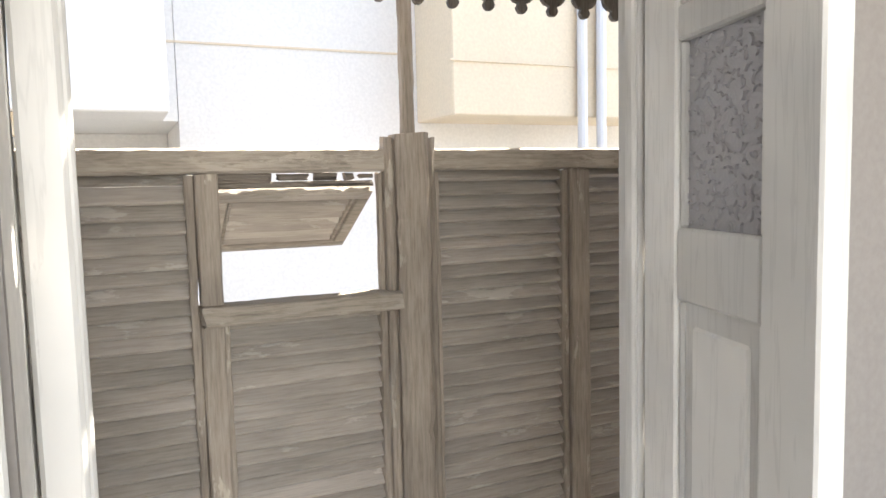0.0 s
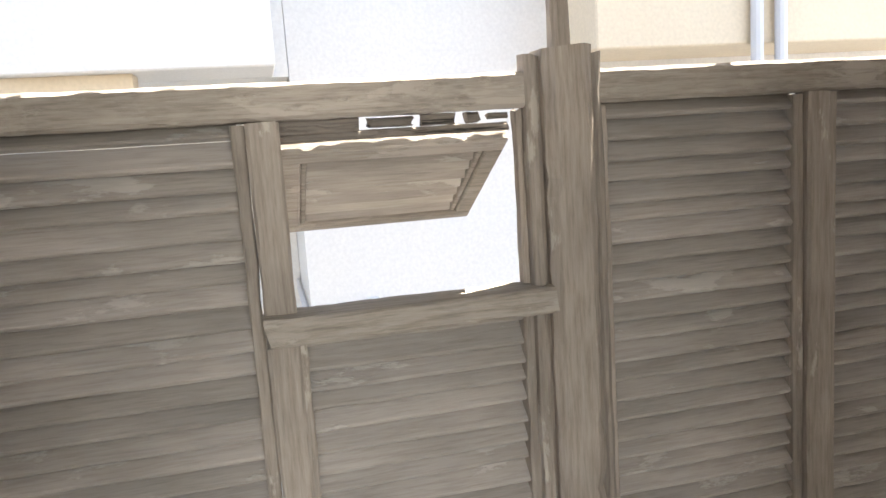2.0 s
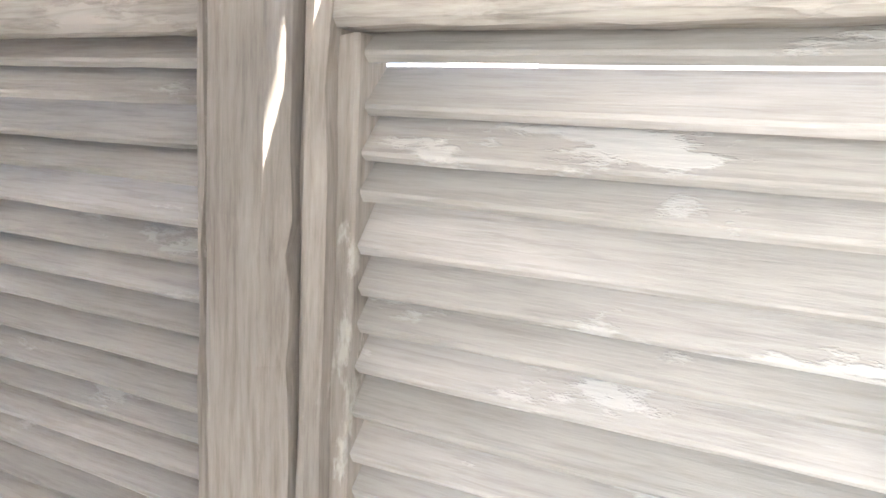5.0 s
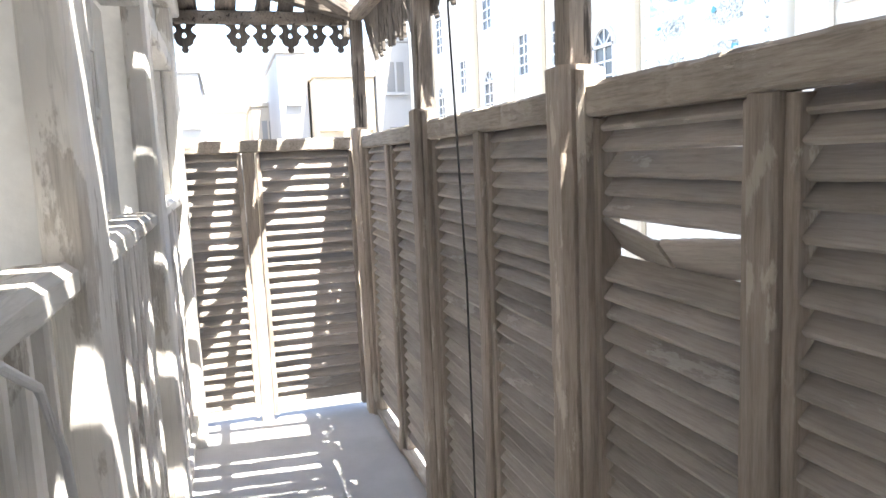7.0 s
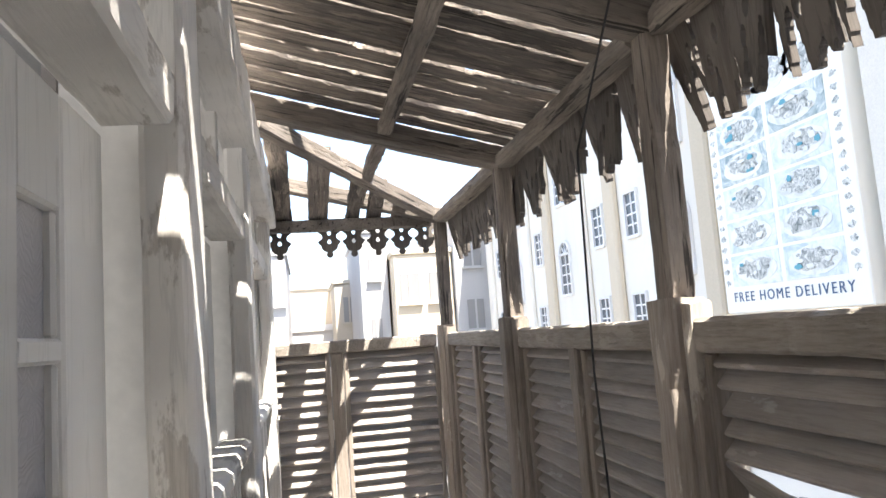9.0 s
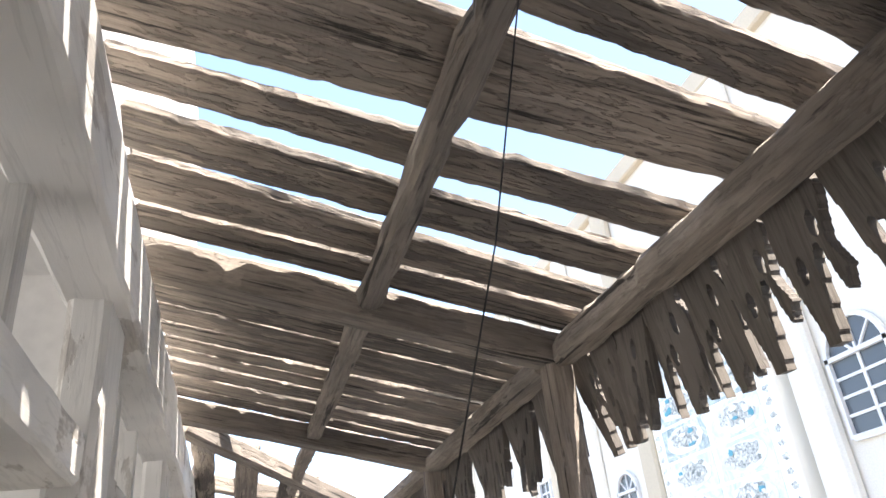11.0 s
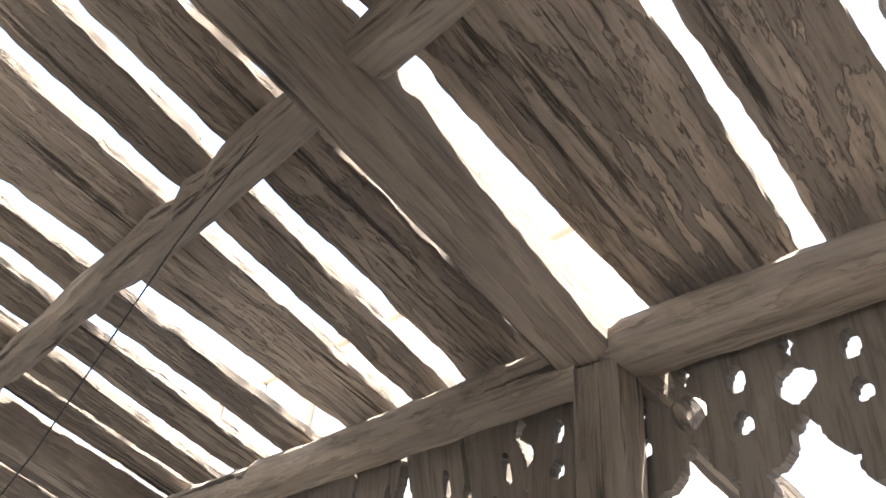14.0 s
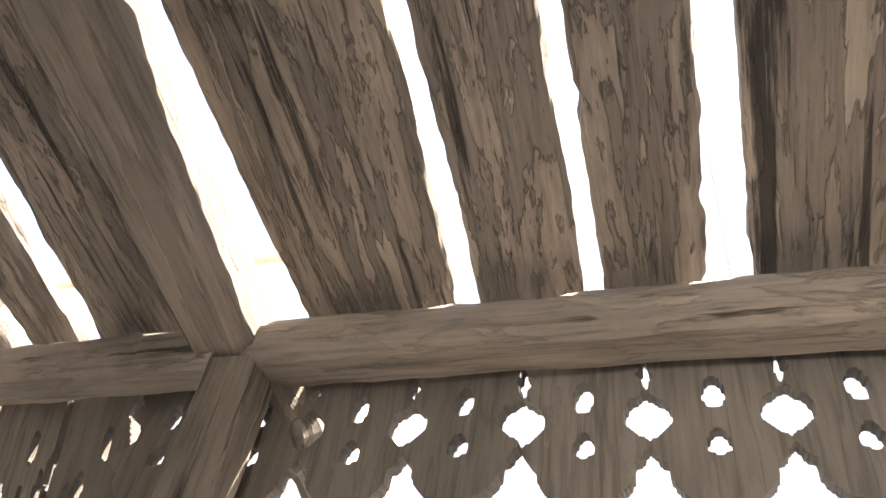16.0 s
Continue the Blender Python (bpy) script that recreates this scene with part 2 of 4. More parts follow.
def timber(length, w, h, n=8, rag=0.004, chamfer=0.006, seed=0, axis=0, dents=0.0):
    """A hewn stick along one axis from 0 to length, w by h across, with uneven worn edges."""
    bm = bmesh.new()
    c = min(chamfer, w * 0.4, h * 0.4)
    a, b = w / 2, h / 2
    ring = [(-a + c, -b), (a - c, -b), (a, -b + c), (a, b - c), (a - c, b), (-a + c, b), (-a, b - c), (-a, -b + c)]
    rows = []
    for i in range(n + 1):
        t = length * i / n
        row = []
        for k, (u, v) in enumerate(ring):
            j = noise.noise_vector((t * 9 + seed * 7.3, k * 3.1, seed * 1.7)) + 0.7 * noise.noise_vector((t * 45 + seed * 7.3, k * 3.1, seed * 1.7))
            d = noise.noise((t * 16 + seed, (0 if u > 0 else 1) * 5.0, seed * 3.3)) - 0.1
            du = j.x * rag - (math.copysign(max(0, d - 0.25) * dents, u))
            co = (t + (j.z * rag * 2 if i in (0, n) else 0), u + du, v + j.y * rag * 0.6)
            co = co if axis == 0 else ((co[1], co[2], co[0]) if axis == 2 else (co[1], co[0], co[2]))
            row.append(bm.verts.new(co))
        rows.append(row)
    for r0, r1 in zip(rows, rows[1:]):
        for k in range(8):
            bm.faces.new((r0[k], r0[(k + 1) % 8], r1[(k + 1) % 8], r1[k]))
    bm.faces.new(rows[0])
    bm.faces.new(rows[-1])
    return bm


def tube(points, radius, sides=8):
    bm = bmesh.new()
    rows = []
    for i, p in enumerate(points):
        d = (Vector(points[min(i + 1, len(points) - 1)]) - Vector(points[max(i - 1, 0)])).normalized()
        u = d.orthogonal().normalized()
        v = d.cross(u)
        rows.append([bm.verts.new(Vector(p) + radius * (math.cos(6.2832 * k / sides) * u + math.sin(6.2832 * k / sides) * v)) for k in range(sides)])
    for r0, r1 in zip(rows, rows[1:]):
        for k in range(sides):
            bm.faces.new((r0[k], r0[(k + 1) % sides], r1[(k + 1) % sides], r1[k]))
    bm.faces.new(rows[0])
    bm.faces.new(rows[-1])
    return bm


def along(p, q, roll=0.0):
    """A pose whose local x runs from p to q, with local z upwards."""
    d = (Vector(q) - Vector(p)).normalized()
    y = Vector((0, 0, 1)).cross(d).normalized()
    z = d.cross(y)
    m = Matrix((d, y, z)).transposed().to_4x4()
    return Matrix.Translation(p) @ m @ Matrix.Rotation(roll, 4, "X")


# ---- plan ----
POSTS = [-4.68, -3.45, -2.30, -1.15, 0.0, 1.15, 2.3]
RAIL_TOP, RAIL_LOW, POST_TOP = 1.475, 1.41, 1.515
WALL_Y = -0.87
EAVE_Z, WALL_Z = 2.055, 2.265


def roof_z(y):
    return EAVE_Z + (0 - y) * (WALL_Z - EAVE_Z) / 0.87


# ---- structure ----
def structure(name, bm, material, label, category):
    return tagged(new(name, mesh_of(name, bm, material)), label, category, kind="structure")


structure("floor_balcony", slab(-4.85, 2.45, -0.95, 0.12, -0.14, 0.0), M_FLOOR, "worn pale grey concrete balcony floor", "floor")
structure("floor_room", slab(-2.45, 2.45, -4.2, -0.952, -0.14, 0.002), M_FLOOR, "plain grey floor of the room behind", "floor")


def wall_with_holes(name, x0, x1, y0, y1, z0, z1, holes, material, label):
    """A wall along x, cut by openings (xa, xb, za, zb) that do not overlap in x."""
    bm = bmesh.new()
    x = x0
    for xa, xb, za, zb in sorted(holes):
        box(bm, x, xa, y0, y1, z0, z1)
        if za > z0:
            box(bm, xa, xb, y0, y1, z0, za)
        if zb < z1:
            box(bm, xa, xb, y0, y1, zb, z1)
        x = xb
    box(bm, x, x1, y0, y1, z0, z1)
    return structure(name, bm, material, label, "wall")


DOOR = (-0.82, 0.062)
wall_with_holes("wall_facade", -4.85, 2.45, -1.04, -0.93, 0.0, 4.2,
                [(DOOR[0] - 0.06, DOOR[1] + 0.06, 0.0, 2.14), (-2.03, -1.06, 0.12, 2.13), (-3.20, -2.17, 0.12, 2.13), (-4.5, -3.36, 0.12, 2.13)],
                M_WALLW, "white plastered house wall with timber openings")
# thin added lining that carries the shade-darkened colour on the room side
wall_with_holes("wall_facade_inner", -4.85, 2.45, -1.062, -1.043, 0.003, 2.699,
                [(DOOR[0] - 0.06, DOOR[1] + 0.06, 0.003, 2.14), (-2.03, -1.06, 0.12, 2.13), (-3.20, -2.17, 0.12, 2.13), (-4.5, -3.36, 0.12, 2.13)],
                M_INNER, "inner plaster of the house front with shade put into its grey-brown")
wall_with_holes("wall_room_back", -4.85, 2.45, -4.3, -4.2, 0.0, 2.7, [(-1.9, 0.9, 0.8, 2.3)], M_ROOM, "plain plastered back wall of the room with a window")
day = bpy.data.lights.new("window_daylight", "AREA")
day.shape, day.size, day.size_y, day.energy, day.color = "RECTANGLE", 2.7, 1.45, 12.0, (1.0, 0.98, 0.95)
new("window_daylight", day).matrix_world = look((-0.5, -4.25, 1.55), (-0.5, 0, 1.55))
structure("wall_room_left", slab(-4.95, -4.85, -4.3, -0.99, 0, 2.7), M_ROOM, "plain plastered side wall of the room", "wall")
structure("wall_room_right", slab(2.45, 2.55, -4.3, -0.99, 0, 2.7), M_ROOM, "plain plastered side wall of the room", "wall")
structure("ceiling_room", slab(-4.95, 2.55, -4.3, -0.99, 2.7, 2.82), M_ROOM, "plain white room ceiling", "ceiling")
structure("floor_room_left", slab(-4.85, -2.452, -4.2, -0.952, -0.14, 0.002), M_FLOOR, "plain grey floor of the side room", "floor")
structure("wall_balcony_end", slab(2.46, 2.54, -0.98, 0.1, 0, 2.3), M_WALLW, "white plastered wall that closes the balcony", "wall")


# ---- louvred parapet ----
def slat_mesh(width, seed, wide):
    bm = timber(width, 0.072 if wide else 0.058, 0.014, 9, 0.0014, 0.003, seed)
    return mesh_of("slat", bm, M_SLAT)


SLATS = {}


def slat_for(width, k, wide=False):
    key = (round(width, 3), k % 7, wide)
    if key not in SLATS:
        SLATS[key] = slat_mesh(width, 11 + len(SLATS), wide)
    return SLATS[key]


def louvre_panel(x0, x1, z0, z1, label, m=None, missing=(), group="louvred parapet panels", seed=0, pitch=0.0415):
    """A framed panel of sloping slats; local x along the wall, y outwards."""
    rnd = random.Random(seed * 13 + 5)
    p = thing("louvre_panel", 0, 0, 0, label, "louvre panel", group)
    base_m = m if m is not None else Matrix.Identity(4)
    p.matrix_world = base_m @ Matrix.Translation((x0, 0, z0))
    w, h = x1 - x0, z1 - z0
    st = 0.024
    for sx in (0.0, w - st):
        bm = timber(h, st, 0.05, 22, 0.0025, 0.004, seed + sx, axis=2, dents=0.012)
        part("stile", bm, M_POST, p, m=Matrix.Translation((sx + st / 2, 0.034, 0)))
    n = int((h - 0.02) / pitch)
    for i in range(n):
        if i in missing:
            continue
        z = h - 0.003 - i * pitch
        q = Matrix.Translation((st * 0.6, 0.042 + rnd.uniform(-0.003, 0.003), z + rnd.uniform(-0.004, 0.004))) @ Matrix.Rotation(radians(48 + rnd.uniform(-4, 4)), 4, "X") @ Matrix.Rotation(rnd.uniform(-0.006, 0.006), 4, "Z")
        part("slat", slat_for(w - 1.2 * st, rnd.randrange(7), pitch > 0.05), M_SLAT, p, m=q)
    return p


LP = "weathered beige louvred timber panel between posts"
for b, (xa, xb) in enumerate(zip(POSTS, POSTS[1:])):
    mid = {2: -1.746, 3: -0.556}.get(b, (xa + xb) / 2)
    halves = [(xa + 0.072, mid - 0.0295), (mid + 0.0295, xb - 0.072)]
    for k, (x0, x1) in enumerate(halves):
        if b == 3 and k == 1:
            louvre_panel(x0 - 0.012, x1, 0.03, 1.025, "weathered louvred timber panel below an open hatch", seed=b * 2 + k)
        elif b == 2 and k == 0:
            louvre_panel(x0, x1, 0.03, RAIL_LOW - 0.004, "weathered louvred timber panel with a broken slat", missing=(5, 6), seed=b * 2 + k)
        else:
            louvre_panel(x0, x1, 0.03, RAIL_LOW - 0.004, LP, seed=b * 2 + k)
    mul = thing("mullion", mid, 0.02, 0.0, "beige painted timber mullion with worn edges", "mullion", "parapet mullions")
    part("shaft", timber(RAIL_LOW, 0.058, 0.05, 30, 0.003, 0.006, b, 2, 0.02), M_POST, mul)
    rail = thing("top_rail", xa + 0.05, 0.02, 0.0, "worn beige timber top rail with chipped edge", "handrail", "parapet top rails")
    part("beam", timber(xb - xa - 0.1, 0.052, RAIL_TOP - RAIL_LOW, 40, 0.004, 0.007, b + 20, 0, 0.03), M_RAIL, rail, m=Matrix.Translation((0, 0, (RAIL_TOP + RAIL_LOW) / 2)))
    sill = thing("bottom_rail", xa + 0.05, 0.02, 0.0, "worn beige timber bottom rail on the floor", "rail", "parapet bottom rails")
    part("beam", timber(xb - xa - 0.1, 0.05, 0.03, 16, 0.003, 0.005, b + 40), M_RAIL, sill, m=Matrix.Translation((0, 0, 0.016)))

for i, x in enumerate(POSTS):
    post = thing("post", x, 0.0, 0.0, "peeling beige timber post carrying the balcony roof", "post", "balcony posts")
    low = timber(POST_TOP, 0.10, 0.09, 44, 0.004, 0.018, i + 60, 2, 0.03)
    part("lower_shaft", low, M_POST, post, m=Matrix.Translation((0, 0.005, 0)))
    for sx in (-1, 1):
        part("cheek", timber(POST_TOP - 0.01, 0.028, 0.06, 20, 0.003, 0.010, i + 70 + sx, 2, 0.02), M_POST, post, m=Matrix.Translation((sx * 0.0635, 0.012, 0)))
    if i == 4:
        part("upper_pole", timber(EAVE_Z - POST_TOP + 0.01, 0.036, 0.036, 14, 0.003, 0.006, i + 80, 2), M_POST, post, m=Matrix.Translation((0, 0.01, POST_TOP - 0.01)))
    else:
        part("upper_shaft", timber(EAVE_Z - POST_TOP + 0.01, 0.062, 0.06, 16, 0.003, 0.008, i + 80, 2, 0.02), M_SHAFT, post, m=Matrix.Translation((0.03 if i == 3 else 0.0, 0.01, POST_TOP - 0.01)))

# hatch in the bay beside the middle post
HX0, HX1 = -0.53, -0.092
hs = thing("hatch_sill", -0.582, 0.0, 1.0, "worn timber sill below the open hatch", "sill")
part("beam", timber(0.535, 0.10, 0.05, 26, 0.003, 0.006, 91, 0, 0.02), M_RAIL, hs, m=Matrix.Translation((0, 0, 0.047)))
hj = thing("hatch_jamb", -0.0835, 0.03, 1.074, "pale worn timber strip beside the hatch opening", "jamb")
part("strip", timber(0.334, 0.012, 0.04, 16, 0.003, 0.004, 94, 2, 0.02), M_POST, hj)
hh_ = thing("timber_batten", HX0, 0.045, 1.387, "dark rotten timber strip with gaps above the flap", "batten")
for k, (x0, x1, hz) in enumerate(((0.0, 0.145, 0.026), (0.165, 0.245, 0.018), (0.262, 0.325, 0.022), (0.350, 0.372, 0.019), (0.392, 0.43, 0.012))):
    part("block", timber(x1 - x0, 0.022, hz, 5, 0.003, 0.003, 310 + k), M_BEAM, hh_, m=Matrix.Translation((x0, 0, 0.012)))
part("strip", timber(0.434, 0.020, 0.016, 22, 0.003, 0.004, 318, 0, 0.02), M_BEAM, hh_, m=Matrix.Translation((0, 0.004, -0.008)))
fl = thing("hatch_flap", HX0, 0.062, 1.372, "louvred timber flap propped open outwards on its top hinge", "hatch")
fl.rotation_euler = (radians(62), 0, 0)
FW, FH = HX1 - HX0, 0.375
for nm, x0, x1, z0, z1 in (("top_bar", 0, FW, -0.045, 0), ("bottom_bar", 0, FW, -FH, -FH + 0.030), ("side_bar", 0, 0.038, -FH + 0.031, -0.046), ("side_bar", FW - 0.038, FW, -FH + 0.031, -0.046)):
    part(nm, slab(x0, x1, -0.022, 0.014, z0, z1, 0.004), M_RAIL, fl)
for x0 in (0.0385, FW - 0.0505):
    part("bead", slab(x0, x0 + 0.012, -0.016, 0.008, -FH + 0.032, -0.047, 0.003), M_RAIL, fl, "pale inner bead")
for i in range(7):
    part("slat", slat_for(FW - 0.104, i), M_SLAT, fl, m=Matrix.Translation((0.052, 0.004, -0.070 - i * 0.041)) @ Matrix.Rotation(radians(62), 4, "X"))

# the broken slat hanging in its panel
br = thing("broken_slat", 0, 0.045, 0, "snapped louvre slat sagging below a gap", "slat")
for nm, p, q, sd in (("long_piece", (-2.24, 0, 1.186), (-2.022, 0, 1.150), 95), ("short_piece", (-2.016, 0.004, 1.152), (-1.80, 0, 1.176), 96)):
    part(nm, timber((Vector(q) - Vector(p)).length, 0.082, 0.012, 14, 0.003, 0.003, sd, 0, 0.02), M_SLAT, br, m=along(p, q, radians(-52)))

# ---- end parapet ----
EX = -4.73
ENDM = Matrix.Translation((EX, 0, 0)) @ Matrix.Rotation(radians(90), 4, "Z")
for k, (a, b) in enumerate(((-0.93, -0.60), (-0.53, -0.035))):
    louvre_panel(a, b, 0.03, RAIL_LOW - 0.004, "sunlit louvred timber panel closing the balcony end", ENDM, seed=30 + k, pitch=0.056)
em = thing("mullion", EX - 0.02, -0.565, 0.0, "beige painted timber mullion with worn edges", "mullion", "parapet mullions")
part("shaft", timber(RAIL_LOW, 0.05, 0.06, 30, 0.003, 0.006, 33, 2, 0.02), M_POST, em)
er = thing("top_rail", EX - 0.02, -0.93, 0.0, "worn beige timber top rail with chipped edge", "handrail", "parapet top rails")
part("beam", timber(0.88, 0.052, RAIL_TOP - RAIL_LOW, 26, 0.004, 0.007, 34, 1, 0.03), M_RAIL, er, m=Matrix.Translation((0, 0, (RAIL_TOP + RAIL_LOW) / 2)))

# ---- roof ----
for i, x in enumerate(POSTS):
    bt = thing("cross_beam", x + (0.052 if i == 3 else 0.0), WALL_Y - 0.03, 0, "dark weathered timber beam from wall to eave", "beam", "roof cross beams")
    L = (Vector((0, -WALL_Y + 0.06, EAVE_Z - WALL_Z))).length
    part("beam", timber(L, 0.075, 0.075, 24, 0.004, 0.006, i + 100, 0, 0.02), M_BEAM, bt, m=along((0, 0, WALL_Z + 0.045), (-0.035 if i == 3 else 0, -WALL_Y + 0.06, EAVE_Z + 0.03)))
for b, (xa, xb) in enumerate(zip(POSTS, POSTS[1:])):
    ev = thing("eave_beam", xa, 0.012, 0, "cracked weathered timber eave beam on the posts", "beam", "eave beams")
    part("beam", timber(xb - xa - 0.08 + (0.045 if b == 2 else 0), 0.07, 0.055, 46, 0.005, 0.012, b + 120, 0, 0.03), M_BEAM, ev, m=Matrix.Translation((0.04, 0, EAVE_Z + 0.02)))
    pu = thing("purlin", xa, -0.41, 0, "weathered timber purlin under the roof planks", "purlin", "roof purlins")
    part("beam", timber(xb - xa - 0.075 + (0.045 if b == 2 else 0), 0.05, 0.05, 26, 0.005, 0.010, b + 140, 0, 0.03), M_BEAM, pu, m=Matrix.Translation((0.0375, 0, roof_z(-0.41) + 0.045)))


def roof_plank(x, w, seed, y0=WALL_Y, y1=0.05, skew=0.0, taper=0.0, dents=0.022):
    """A split plank from the wall to the eave; skew moves its low end, taper widens it there."""
    p = thing("roof_plank", x, y0, roof_z(y0) + 0.085, "ragged split roof plank of dark weathered wood", "plank", "roof planks")
    L = math.hypot(y1 - y0, roof_z(y1) - roof_z(y0))
    bm = timber(L, w, 0.020, 120, 0.0042, 0.004, seed, 0, dents)
    for v in bm.verts:
        v.co.y *= 1 + taper * v.co.x / L / w
    part("board", bm, M_PLANK, p, m=along((0, 0, 0), (skew, y1 - y0, roof_z(y1) - roof_z(y0))))


def plank_between(wall_a, wall_b, eave_a, eave_b):
    """A plank given by its two edges at the wall and at the eave."""
    w0, w1 = wall_b - wall_a, eave_b - eave_a
    roof_plank((wall_a + wall_b) / 2, w0, rnd.randrange(999), skew=(eave_a + eave_b - wall_a - wall_b) / 2, taper=w1 - w0)


rnd = random.Random(4)
# bay of wide planks beside the middle post
for edges in ((-1.215, -1.066, -1.205, -1.124), (-1.072, -0.826, -1.062, -0.884), (-0.822, -0.712, -0.858, -0.750), (-0.708, -0.604, -0.727, -0.630),
              (-0.590, -0.46, -0.589, -0.47), (-0.44, -0.30, -0.44, -0.30), (-0.28, -0.14, -0.28, -0.14), (-0.12, 0.04, -0.12, 0.04)):
    plank_between(*edges)
for edges in ((-1.304, -1.222, -1.357, -1.225), (-1.420, -1.328, -1.474, -1.402), (-1.690, -1.462, -1.636, -1.512), (-1.800, -1.722, -1.822, -1.730),
              (-1.962, -1.850, -1.990, -1.888), (-2.13, -1.985, -2.135, -2.06), (-2.245, -2.15, -2.26, -2.16)):
    plank_between(*edges)
x = -2.36
while x > -3.4:
    w = rnd.uniform(0.07, 0.12)
    roof_plank(x - w / 2, w, rnd.randrange(999), skew=rnd.uniform(-0.02, 0.02), taper=rnd.uniform(-0.02, 0.02), dents=0.045)
    x -= w + rnd.choice((0.012, 0.02, 0.035))
x = 0.06
while x < 2.3:
    w = rnd.uniform(0.10, 0.16)
    roof_plank(x + w / 2, w, rnd.randrange(999))
    x += w + rnd.choice((0.015, 0.025, 0.03))
# broken last bay with a diagonal hip
hip = thing("hip_rafter", 0, 0, 0, "sunlit diagonal timber rafter at the broken roof end", "rafter")
part("beam", timber(1.32, 0.06, 0.07, 24, 0.004, 0.008, 171, 0, 0.02), M_BEAM, hip, m=along((-3.62, -0.86, roof_z(-0.86) + 0.03), (-4.66, -0.04, EAVE_Z + 0.05)))
for xx, w in ((-3.52, 0.09), (-3.74, 0.05)):
    roof_plank(xx, w, rnd.randrange(999))
for yy, w, xa in ((-0.80, 0.09, -3.75), (-0.62, 0.10, -3.98), (-0.44, 0.07, -4.2), (-0.33, 0.08, -4.35), (-0.2, 0.07, -4.5)):
    pl = thing("roof_plank", -4.78, yy, 0, "short roof plank of dark weathered wood at the hip", "plank", "roof planks")
    part("board", timber(xa + 4.78, w, 0.018, 16, 0.006, 0.004, rnd.randrange(999), 0, 0.03), M_PLANK, pl, m=along((0, 0, EAVE_Z + 0.06), (xa + 4.78, 0, roof_z(yy) + 0.09)))
eb = thing("end_beam", -4.70, -0.87, 0, "weathered timber beam across the balcony end", "beam")
part("beam", timber(0.84, 0.055, 0.06, 20, 0.004, 0.006, 181, 1, 0.02), M_BEAM, eb, m=Matrix.Translation((-0.05, 0, EAVE_Z + 0.02)))


bk = thing("eave_bracket", -1.10, 0.05, 0, "sunlit rotten timber bracket outside the post", "bracket")
part("arm", timber(0.26, 0.06, 0.035, 22, 0.006, 0.006, 301, 0, 0.05), M_PLANK, bk, m=along((0, 0, 2.06), (0.10, 0.12, 1.90)))

# ---- fretwork valance ----
def fret_bm(w, h, seed, worn=0.0):
    """A scalloped board with drop-shaped holes, ending in a round pendant."""
    nx, nz = 38, 58
    t = 0.018

    def inside(u, v):
        if worn:
            low = 0.80 + 0.75 * noise.noise((u * 6.0 + seed * 3.7, seed * 1.9, 0.0))
            if v > max(0.42, low):
                return False
            for cv, cu in ((0.30, 0.12), (0.52, -0.14)):
                if ((u - cu - 0.1 * math.sin(seed + cv * 9)) / 0.06) ** 2 + ((v - cv) / 0.09) ** 2 < 1:
                    return False
            return abs(u) < 0.5 - 0.16 * worn * max(0.0, noise.noise((v * 3.5, (3.0 if u > 0 else 8.0), seed * 2.3))) - 0.05 * v * worn
        if v < 0.24:
            half = 0.5 - 0.03 * math.sin(v / 0.24 * math.pi)
        elif v < 0.50:
            half = 0.5 - 0.19 * math.sin((v - 0.24) / 0.26 * math.pi) ** 0.7
        elif v < 0.62:
            half = 0.5 - 0.10 * ((v - 0.50) / 0.12) ** 2
        elif v < 0.82:
            half = 0.13 + 0.25 * math.sqrt(max(0.0, 1 - ((v - 0.62) / 0.20) ** 2))
        else:
            half = 0.15 * math.sqrt(max(0.0, 1 - ((v - 0.905) / 0.098) ** 2))
        if abs(u) > half:
            return False
        for cv, ru, rv in ((0.245, 0.085, 0.085), (0.52, 0.085, 0.065)):
            d = (v - cv) / rv
            if -1 < d < 1 and abs(u) < ru * ((1 + d) ** 0.5 if d < 0 else math.sqrt(1 - d * d)):
                return False
        for su in (-0.5, 0.5):
            if abs((u - su) / 0.075) + abs((v - 0.13) / 0.06) < 1:
                return False
        return True

    bm = bmesh.new()
    grid = {}

    def vert(i, k, s):
        if (i, k, s) not in grid:
            grid[i, k, s] = bm.verts.new(((i / nx - 0.5) * w, s * t, -k / nz * h))
        return grid[i, k, s]

    cells = {(i, k) for i in range(nx) for k in range(nz) if inside((i + 0.5) / nx - 0.5, (k + 0.5) / nz)}
    for i, k in cells:
        bm.faces.new((vert(i, k, 0), vert(i + 1, k, 0), vert(i + 1, k + 1, 0), vert(i, k + 1, 0)))
        bm.faces.new((vert(i, k, 1), vert(i, k + 1, 1), vert(i + 1, k + 1, 1), vert(i + 1, k, 1)))
        for di, dk, e0, e1 in ((-1, 0, (0, 0), (0, 1)), (1, 0, (1, 0), (1, 1)), (0, -1, (0, 0), (1, 0)), (0, 1, (0, 1), (1, 1))):
            if (i + di, k + dk) not in cells:
                a, c = (i + e0[0], k + e0[1]), (i + e1[0], k + e1[1])
                bm.faces.new((vert(*a, 0), vert(*c, 0), vert(*c, 1), vert(*a, 1)))
    for _ in range(3):
        bmesh.ops.smooth_vert(bm, verts=bm.verts, factor=0.5, use_axis_x=True, use_axis_y=False, use_axis_z=True)
    return bm


FRETS = [mesh_of("fret", fret_bm(0.119, 0.225 if wn_ else 0.177, k, wn_), M_FRET) for k, wn_ in enumerate((0.0, 0.0, 0.0, 0.7, 1.0, 1.3, 0.8, 1.1))]


